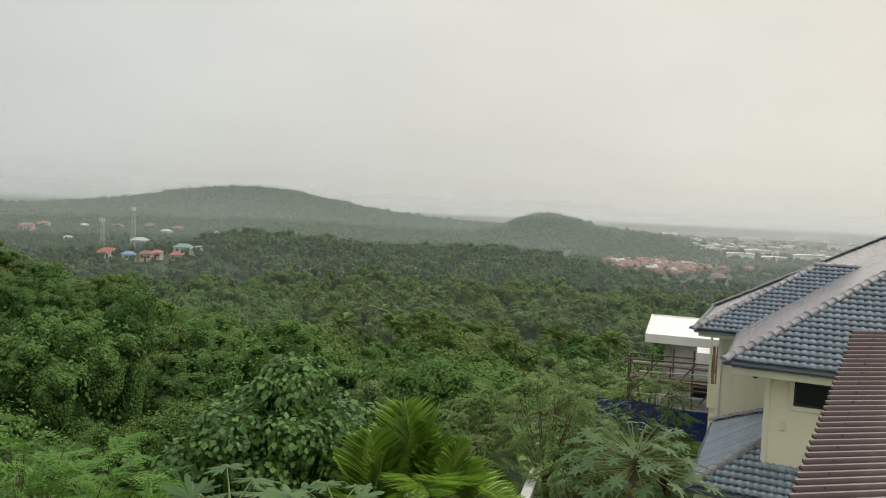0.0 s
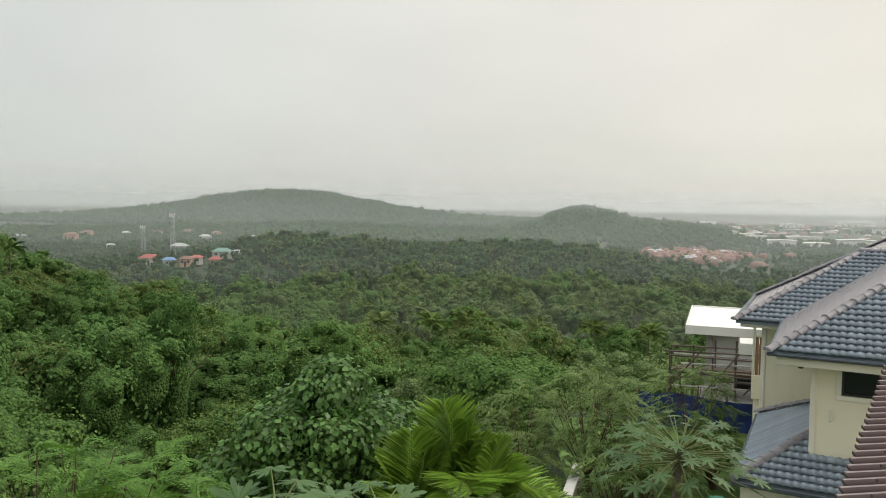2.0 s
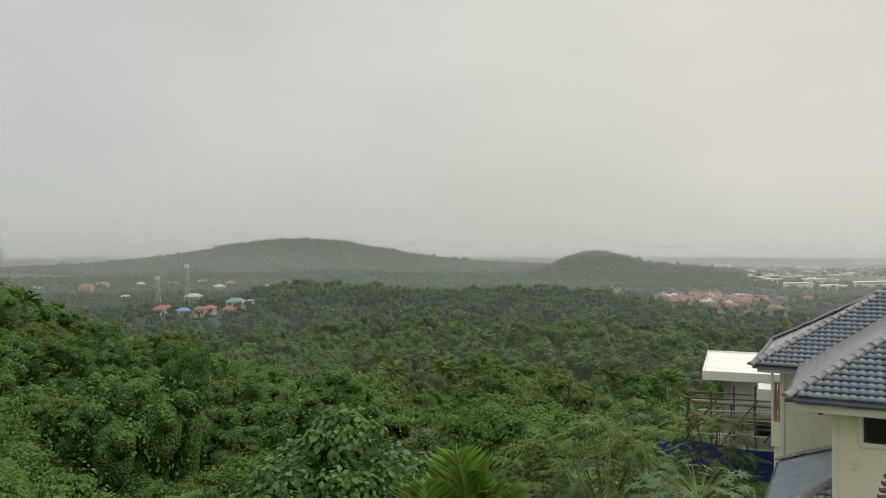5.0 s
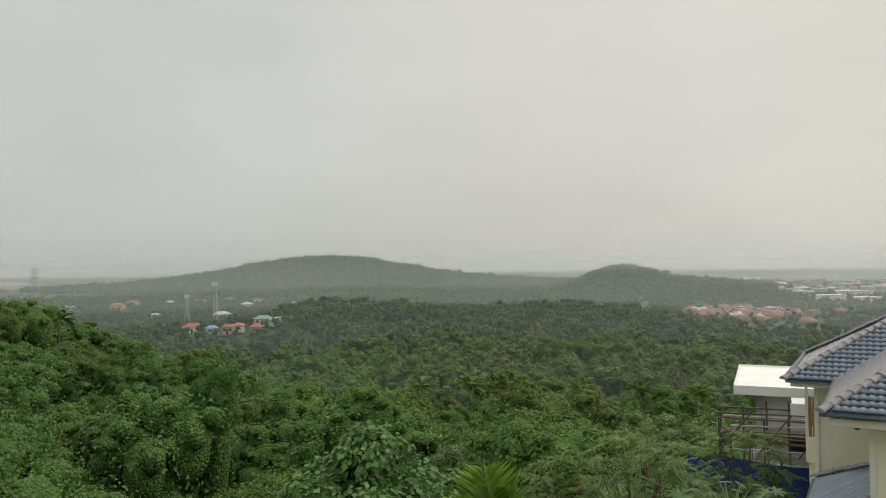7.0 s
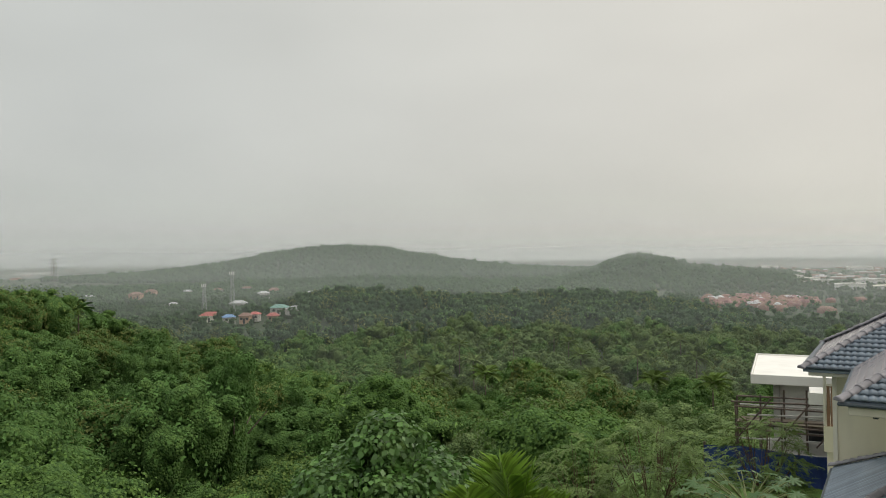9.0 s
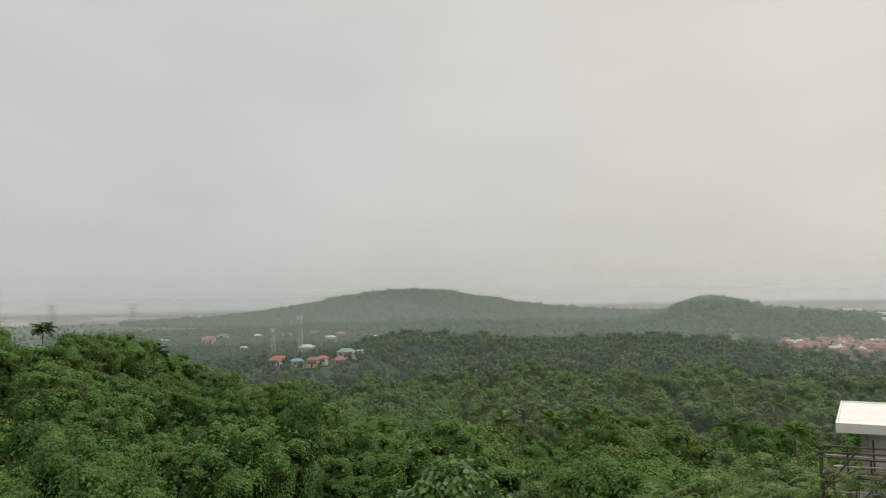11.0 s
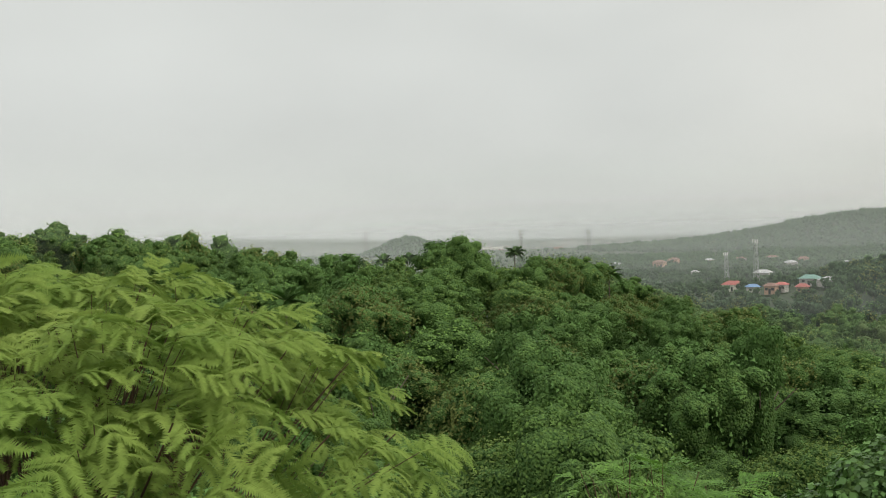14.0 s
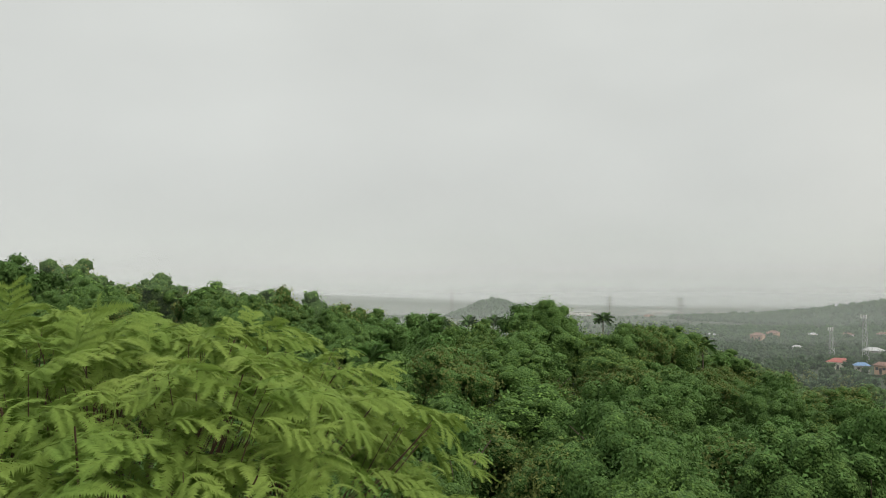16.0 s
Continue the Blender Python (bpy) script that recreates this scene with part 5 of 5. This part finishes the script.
# ---- yard: lawn, garden wall, gate and post ----
lawn = new("lawn", mesh_np("lawn", [(2.6, 4, 0.012), (20, 4, 0.012), (20, 29, 0.012), (2.9, 29, 0.012)], [(0, 1, 2), (0, 2, 3)], [M_LAWN]))
tagged(lawn, "short green lawn of the neighbouring yard", "lawn", kind="structure")


def garden_wall():
    bm = bmesh.new()
    for k in range(7):
        box(bm, -0.09, 0.09, k * 1.5, k * 1.5 + 1.49, -1.5, 1.42, 0.008)
    root = new("garden_wall")
    root.matrix_world = pose(0.18, 9.4, 0, 0, 0, -14.4)
    tagged(root, "pale rendered garden wall stepping along the yard", "wall", kind="structure")
    part("wall", bm, M_TRIM, root)
    for k in range(7):
        part("coping", boxed(-0.13, 0.13, k * 1.5, k * 1.5 + 1.48, 1.424, 1.50, 0.012), M_WHITE, root)


garden_wall()
_x, _y = place_at(18.4, 16.5)
post = empty("gate_post", pose(_x, _y, 0), "green painted steel gate post", "post")
part("post", boxed(-0.12, 0.12, -0.12, 0.12, -0.1, 2.15, 0.015), M_GREENPAINT, post)
part("cap", boxed(-0.15, 0.15, -0.15, 0.15, 2.152, 2.2, 0.012), M_GREENPAINT, post)
_x, _y = place_at(19.8, 16.2)
gate = empty("yard_gate", pose(_x, _y, 0, 0, 0, -12), "white framed mesh gate beside the house", "gate")
for a, b, c, d in ((-0.7, -0.65, 0, 1.95), (0.65, 0.7, 0, 1.95), (-0.65, 0.65, 1.9, 1.95), (-0.65, 0.65, 0.1, 0.15)):
    part("gate_frame", boxed(a, b, -0.02, 0.02, c, d, 0.004), M_WHITE, gate)
for k in range(12):
    part("gate_bar", boxed(-0.62 + k * 0.105, -0.605 + k * 0.105, -0.008, 0.008, 0.152, 1.898, 0), M_DARK, gate)
for k in range(6):
    part("gate_bar", boxed(-0.648, 0.648, -0.014, -0.0085, 0.4 + k * 0.25, 0.415 + k * 0.25, 0), M_DARK, gate)

# ---- the white building under construction, its scaffold and the blue sheeting ----
WB = pose(8.73, 30.8, 0, 0, 0, -18)
wb = empty("white_building", WB, "unfinished white flat-roofed building with grey walls", "building")
rf = part("flat_roof", boxed(0, 9, 0, 6.5, 3.26, 3.46, 0.02), M_WHITE, wb, "white flat roof slab with a raised edge")
for a, b, c, d in ((0, 9, -0.06, 0.0), (-0.06, 0, -0.06, 6.56), (0, 9, 6.5, 6.56)):
    part("roof_edge", boxed(a, b, c, d, 3.16, 3.53, 0.01), M_WHITE, rf)
part("edge_strip", boxed(-0.075, -0.062, -0.06, 6.56, 3.50, 3.545, 0), M_DARK, rf)
part("wall", boxed(1.0, 8.8, 0.9, 1.1, 0.0, 3.258, 0), M_WHITE, wb)
part("wall", boxed(1.0, 1.2, 1.102, 6.2, 0.0, 3.258, 0), M_CONCRETE, wb)
part("wall", boxed(8.6, 8.8, 1.102, 6.2, 0.0, 3.258, 0), M_CONCRETE, wb)
part("column", boxed(0.75, 1.0, 0.7, 0.95, 0.0, 3.258, 0.01), M_CONCRETE, wb)
part("ledge", boxed(0.8, 8.8, 0.55, 0.898, 1.55, 1.70, 0.01), M_CONCRETE, wb)
# flat dark panels on the wall stand in for the unlit inside of openings
for k in range(4):
    part("opening", boxed(2.0 + k * 1.7, 2.8 + k * 1.7, 0.88, 0.897, 0.3, 1.4, 0), M_DARK, wb)
part("deck", boxed(0.5, 9, -2.4, 0.55, 0.4, 0.92, 0.02), M_CONCRETE, wb)
part("deck_edge", boxed(0.5, 9, -2.48, -2.402, 0.72, 0.97, 0.01), M_WHITE, wb)
scaffold = empty("scaffold", WB, "dark tube scaffolding with boards", "scaffold")
RS = random.Random(4)
for k in range(7):
    x = -0.5 + k * 0.8
    for y in (-1.7, -0.5):
        bm = bmesh.new()
        tube(bm, (x + RS.uniform(-0.06, 0.06), y, 0.3), (x + RS.uniform(-0.06, 0.06), y, 2.6 + RS.uniform(-0.2, 0.6)), 0.04, 0.035, 6)
        part("standard", bm, M_PIPE, scaffold)
for k in range(7):
    z = 1.4 + 0.23 * k
    for y in (-1.72, -0.48):
        if RS.random() < 0.85:
            bm = bmesh.new()
            tube(bm, (-0.4 + RS.uniform(-0.3, 0.3), y, z + RS.uniform(-0.08, 0.08)), (4.6 + RS.uniform(-0.5, 0.6), y, z + RS.uniform(-0.08, 0.08)), 0.035, 0.035, 6)
            part("ledger", bm, M_PIPE if k % 4 else M_CONCRETE, scaffold)
for k in range(4):
    bm = bmesh.new()
    tube(bm, (-0.6 + 1.4 * k, -1.75, 1.2), (0.7 + 1.4 * k, -1.75, 2.9), 0.03, 0.03, 6)
    part("brace", bm, M_PIPE, scaffold)
for k in range(3):
    part("board", boxed(-0.5, 4.2, -1.6 + 0.35 * k, -1.3 + 0.35 * k, 1.9, 1.95, 0.006), M_BARK, scaffold)
awning = empty("awning", WB @ pose(1.95, -4.5, 0), "small white flat canopy on a grey post", "canopy")
part("slab", boxed(0, 1.1, 0, 1.4, 3.52, 3.66, 0.015), M_WHITE, awning)
part("fascia", boxed(-0.05, 1.15, -0.06, -0.002, 3.3, 3.7, 0.01), M_WHITE, awning)
part("post", boxed(0.5, 0.65, 0.6, 0.75, -0.1, 3.518, 0.01), M_CONCRETE, awning)


def draped_fence(name, label, m, length, height, mat, seed, folds=26):
    """Sheeting hung along a fence line, with folds and a sagging edge, and posts behind it."""
    rng = np.random.default_rng(seed)
    root = empty(name, m, label, "fence")
    n, r = folds * 4 + 1, 6
    x = np.linspace(0, length, n)
    top = height + 0.06 * np.sin(x * 1.3) + 0.05 * rng.normal(size=n).cumsum() / math.sqrt(n)
    v = []
    for k in range(r):
        f = k / (r - 1)
        v += list(np.stack([x, 0.05 * np.sin(x * 1.9 + 2.2 * f) * (0.4 + f) + 0.03 * np.sin(x * 5.3 - 3 * f) + rng.normal(size=n) * 0.01, top * (1 - f)], -1))
    t = [(k * n + i, k * n + i + 1, (k + 1) * n + i + 1, (k + 1) * n + i) for k in range(r - 1) for i in range(n - 1)]
    front = np.array(v)
    back = front + [0, 0.012, 0]
    q = np.concatenate([np.array(t), np.array(t)[:, ::-1] + len(front)])
    part("sheet", mesh_np("sheet", np.concatenate([front, back]), q, [mat], smooth=True), None, root)
    for k in range(int(length / 1.6) + 1):
        part("post", boxed(k * 1.6 - 0.04, k * 1.6 + 0.04, 0.1, 0.18, -0.2, height + 0.1, 0.008), M_BARK, root)
    return root


_x, _y = place_at(12.5, 29.3)
draped_fence("tarp_fence", "creased dark blue tarpaulin fence", pose(_x, _y, 0.0, 0, 0, -17), 4.1, 1.22, M_TARP, 3)
draped_fence("tarp_fence", "low dark blue tarpaulin fence with an orange edge", pose(_x, _y, 0.0, 0, 0, -17) @ pose(4.2, 0.1, 0), 4.8, 0.98, M_TARP, 4)
M_ORANGE = material("orange_mesh", (0.40, 0.10, 0.03), (0.5, 0.17, 0.07), 2, 0.7, 20, 0.2)
bm = bmesh.new()
for k in range(10):
    tube(bm, (k * 0.45, 0.03 * math.sin(k * 2.0), 0.83 + 0.035 * math.sin(k * 1.7)), (k * 0.45 + 0.46, 0.03 * math.sin(k * 2.0 + 2), 0.83 + 0.035 * math.sin(k * 1.7 + 1.7)), 0.08, 0.08, 6)
rope = part("safety_net", bm, M_ORANGE)
rope.matrix_world = pose(_x, _y, 0.0, 0, 0, -17) @ pose(4.2, -0.12, 0.3)
tagged(rope, "rolled orange safety net along the tarpaulin fence", "net")


# ---- the village below the hill ----
def roof_house(name, label, m, w, d, h, roof_mat, wall_mat, hip=0.25):
    """A small house: walls, two windows, a door and an overhanging pitched roof."""
    root = empty(name, m, label, "house", "houses of the village")
    part("wall", boxed(-w / 2, w / 2, -d / 2, d / 2, -0.5, h, 0), wall_mat, root)
    bm = bmesh.new()
    o, rh = 0.6, d * 0.26
    low = [bm.verts.new(p) for p in ((-w / 2 - o, -d / 2 - o, h), (w / 2 + o, -d / 2 - o, h), (w / 2 + o, d / 2 + o, h), (-w / 2 - o, d / 2 + o, h))]
    hi = [bm.verts.new((-w / 2 + w * hip, 0, h + rh)), bm.verts.new((w / 2 - w * hip, 0, h + rh))]
    for f in ((low[0], low[1], hi[1], hi[0]), (low[2], low[3], hi[0], hi[1]), (low[1], low[2], hi[1]), (low[3], low[0], hi[0]), low[::-1]):
        bm.faces.new(f)
    part("roof", bm, roof_mat, root)
    for k in (-1, 1):
        part("window", boxed(k * w * 0.28 - 0.6, k * w * 0.28 + 0.6, -d / 2 - 0.05, -d / 2 - 0.005, h * 0.42, h * 0.75, 0), M_DARK, root)
    part("door", boxed(-0.5, 0.5, -d / 2 - 0.05, -d / 2 - 0.005, -0.4, h * 0.65, 0), M_DARK, root)
    return root


M_PEACH = material("peach_wall", (0.40, 0.25, 0.17), (0.48, 0.32, 0.23), 0.3, 0.8, 4, 0.1)
M_TEAL = material("teal_roof_sheet", (0.12, 0.24, 0.21), (0.17, 0.30, 0.26), 0.2, 0.6, 2, 0.1)
M_BLUEROOF = material("blue_roof_sheet", (0.10, 0.20, 0.38), (0.16, 0.28, 0.46), 0.2, 0.6, 2, 0.1)
M_RUST = material("rusty_roof_sheet", (0.17, 0.095, 0.075), (0.27, 0.165, 0.13), 0.3, 0.75, 3, 0.2)
VILLAGE = (
    (M_REDCLAY, M_TRIM, "pale house with a bright red hip roof"),
    (M_RUST, M_PEACH, "peach two-storey house with a brown roof"),
    (M_RUST, M_PEACH, "tall peach house with a brown roof"),
    (M_STEEL, M_CONCRETE, "low building with a pale sheet roof"),
    (M_BLUEROOF, M_CONCRETE, "small house with a blue sheet roof"),
    (M_RUST, M_PEACH, "house with a rusty red roof"),
    (M_REDCLAY, M_CONCRETE, "house with a faded red roof"),
    (M_REDCLAY, M_PEACH, "house with an orange-red roof"),
    (M_TEAL, M_CONCRETE, "house with a pale teal roof"),
    (M_STEEL, M_CONCRETE, "shed with a grey metal roof"),
    (M_STEEL, M_CONCRETE, "grey block with a flat metal roof"),
    (M_STEEL, M_PEACH, "pale house on the village slope"),
    (M_RUST, M_CONCRETE, "house with a rusty roof"),
    (M_RUST, M_CONCRETE, "house with a rusty roof"),
    (M_STEEL, M_CONCRETE, "pale house with a metal roof"),
    (M_RUST, M_PEACH, "peach house with a rusty roof"),
    (M_STEEL, M_CONCRETE, "small pale house among trees"),
    (M_STEEL, M_CONCRETE, "small pale house among trees"),
)
for (az, drop, w, dp, h), (x, y), (rm, wm, lab) in zip(VILLAGE_SPOTS, VILLAGE_AT, VILLAGE):
    w, dp = w * 0.68, dp * 0.72
    vh = roof_house("village_house", lab, pose(x, y, 8.4 - math.hypot(x, y) * math.tan(radians(drop)) - h, 0, 0, -az + RS.uniform(-25, 25)), w, dp, h, rm, wm)
    # a low earth terrace carries each house
    part("terrace", boxed(-w / 2 - 1, w / 2 + 1, -dp / 2 - 1, dp / 2 + 1, -6.5, -0.502, 0), M_SOIL, vh)


def mast(name, label, az, d, base, height, width):
    x, y = place_at(az, d)
    root = empty(name, pose(x, y, base), label, "mast")
    bm = bmesh.new()
    n, thick = 9, (width / 1.3) ** 0.6
    for k in range(n):
        z0, z1 = height * k / n, height * (k + 1) / n
        w0, w1 = width * (1 - 0.6 * k / n), width * (1 - 0.6 * (k + 1) / n)
        for a, b in ((-1, -1), (1, -1), (1, 1), (-1, 1)):
            tube(bm, (a * w0, b * w0, z0), (a * w1, b * w1, z1), 0.1 * thick, 0.1 * thick, 4)
        for a, b, c, e in ((-1, -1, 1, -1), (1, -1, 1, 1), (1, 1, -1, 1), (-1, 1, -1, -1)):
            tube(bm, (a * w0, b * w0, z0), (c * w1, e * w1, z1), 0.055 * thick, 0.055 * thick, 3)
    part("lattice", bm, M_STEEL if width < 2 else M_PIPE, root)
    return root


for az, d, base, h in ((-22.85, 440, -27, 28.0), (-24.85, 470, -27, 20.4)):
    m_ = mast("radio_mast", "steel lattice radio mast with antennas at its top", az, d, base, h, 1.3)
    for k in range(3):
        part("antenna", boxed(-1.5 + 1.3 * k, -1.1 + 1.3 * k, -0.8, -0.5, h - 1.9, h + 0.2, 0.05), M_WHITE, m_)
for az, d, h in ((-34.7, 1100, 40), (-39.8, 1300, 42), (-51.8, 1500, 52)):
    p_ = mast("power_pylon", "distant grey lattice power pylon", az, d, -27, h, 3.5)
    for k in range(3):
        bm = bmesh.new()
        tube(bm, (-7, 0, h * (0.7 + 0.12 * k)), (7, 0, h * (0.7 + 0.12 * k)), 0.4, 0.4, 4)
        part("cross_arm", bm, M_PIPE, p_)


# ---- the town on the plain ----
def hall(az, d, w, dp, h, mat, label):
    x, y = place_at(az, d)
    root = empty("factory_hall", pose(x, y, gz(x, y) - 0.2, 0, 0, -az + 6), label, "factory", "factory halls on the plain")
    part("wall", boxed(-w / 2, w / 2, -dp / 2, dp / 2, 0, h, 0), M_WHITE, root)
    bm = bmesh.new()
    n = 6
    pts = [(-w / 2 - 1 + (w + 2) * k / n, h + 0.2 + h * 0.12 * math.sin(math.pi * k / n)) for k in range(n + 1)]
    for k in range(n):
        (x0, z0), (x1, z1) = pts[k], pts[k + 1]
        vs = [bm.verts.new(p) for p in ((x0, -dp / 2 - 1, z0), (x1, -dp / 2 - 1, z1), (x1, dp / 2 + 1, z1), (x0, dp / 2 + 1, z0))]
        bm.faces.new(vs)
    part("roof", bm, mat, root)
    for k in range(5):
        part("gate", boxed(-w * 0.4 + w * 0.18 * k, -w * 0.4 + w * 0.18 * k + w * 0.08, -dp / 2 - 0.3, -dp / 2 - 0.02, 0, h * 0.5, 0), M_STEEL, root)


for az, d, w, dp, h, mat in ((18.4, 930, 26, 34, 7, M_TRIM), (19.7, 900, 18, 30, 6, M_TRIM), (20.4, 860, 22, 30, 6, M_WHITE), (22.0, 760, 30, 34, 7, M_WHITE), (24.2, 745, 26, 40, 6, M_TRIM), (23.4, 850, 40, 30, 8, M_WHITE), (26.6, 800, 40, 40, 8, M_WHITE), (22.6, 1500, 50, 40, 9, M_WHITE), (26.5, 1700, 80, 40, 9, M_WHITE), (17.0, 1600, 40, 30, 9, M_WHITE), (28.6, 1250, 60, 40, 9, M_STEEL), (-29.5, 1900, 120, 40, 10, M_WHITE), (-42, 1700, 60, 40, 10, M_WHITE), (-36, 2200, 110, 40, 10, M_WHITE)):
    hall(az, d, w * 0.8, dp * 0.45, h * 0.75, mat, "long pale factory hall with a light metal roof")


def town():
    """Hundreds of small roofs too far to count."""
    rng = np.random.default_rng(77)
    n = 900
    az = np.concatenate([rng.normal(16.3, 1.7, 260), rng.uniform(12, 34, 300), rng.uniform(-62, 30, 340)])
    d = np.concatenate([rng.normal(548, 32, 260), rng.uniform(800, 2400, 300), rng.uniform(1600, 3600, 340)])
    pieces = []
    for k in range(n):
        x, y = place_at(az[k], d[k])
        w, dp, h = rng.uniform(4, 8), rng.uniform(4, 7), rng.uniform(2, 3.2)
        if k >= 260:
            w, dp = w * rng.uniform(1, 3), dp * rng.uniform(1, 2)
        g = gz(x, y) - 0.3
        if g > -21 or (k < 260 and az[k] < 12.6):
            continue
        v = np.array([(-w, -dp, 0), (w, -dp, 0), (w, dp, 0), (-w, dp, 0), (-w, -dp, h), (w, -dp, h), (w, dp, h), (-w, dp, h), (-w * 0.9, 0, h * 1.5), (w * 0.9, 0, h * 1.5)]) * [0.5, 0.5, 1]
        c, s = math.cos(k * 1.7), math.sin(k * 1.7)
        v = np.stack([v[:, 0] * c - v[:, 1] * s + x, v[:, 0] * s + v[:, 1] * c + y, v[:, 2] + g], -1)
        t = np.array([(0, 1, 5), (0, 5, 4), (1, 2, 6), (1, 6, 5), (2, 3, 7), (2, 7, 6), (3, 0, 4), (3, 4, 7), (4, 5, 9), (4, 9, 8), (6, 7, 8), (6, 8, 9), (5, 6, 9), (7, 4, 8)])
        m = np.r_[np.zeros(8), np.full(6, (1, 1, 2, 2, 3, 0, 0)[int(rng.integers(7))] if k < 260 else 2 + int(rng.integers(3)))]
        pieces.append((v, t, m))
    vs = np.concatenate([q[0] for q in pieces])
    ts = np.concatenate([q[1] + 10 * i for i, q in enumerate(pieces)])
    ob = new("town", mesh_np("town", vs, ts, [M_RUST, M_DULLRED, M_RUST, M_STEEL, M_CONCRETE], np.concatenate([q[2] for q in pieces])))
    tagged(ob, "hazy town of small red and grey roofs on the plain", "town", kind="stuff")


town()

# ---- palms standing out of the wood, and the airy tree on the hilltop ----
for az, d, topz, s, fr in ((-34.2, 112, 2.4, 1, 22), (-33.2, 116, 1.6, 2, 20), (-40.3, 131, 4.9, 3, 17), (-48.6, 135, 4.2, 4, 15), (-50.5, 138, 3.9, 5, 15), (-52.6, 132, 4.0, 6, 15), (-58, 62, 3.4, 11, 14)):
    x, y = place_at(az, d)
    palm("coconut_palm", "coconut palm rising out of the wood", (x, y, gz(x, y)), (x, y, topz), fr, 2.2, 100 + s, 22, 0.12, M_LEAF_DARK, 0.0)
# palms scattered through the open side of the valley
for k in range(22):
    az, d = -11 + (k * 7.3) % 25, 72 + (k * 37) % 150
    x, y = place_at(az, d)
    palm("coconut_palm", "coconut palm with drooping grey-green fronds in the valley wood", (x, y, gz(x, y)), (x, y, gz(x, y) + 8.6 + 0.5 * (k % 4)), 16, 2.6, 140 + k, 16, 0.1, M_LEAF_MID if k % 3 else M_LEAF_PALE, -0.1)
mound_at("hilltop_tree", "tall airy tree on the hilltop skyline", "tree", -82.6, 112, 15.0, 3.2, 5.2, 18, 900, 0.36, M_LEAF_DARK, 71, 0.3)
mound_at("hilltop_tree", "smaller airy tree on the hilltop skyline", "tree", -80.6, 113, 13.2, 2.2, 3.6, 13, 600, 0.34, M_LEAF_DARK, 72, 0.3)
mound_at("wood_tree", "dark round-crowned tree standing above the wood", "tree", -46.0, 122, 7.9, 5.0, 4.6, 16, 1500, 0.42, M_LEAF_DARK, 73, 0.8)
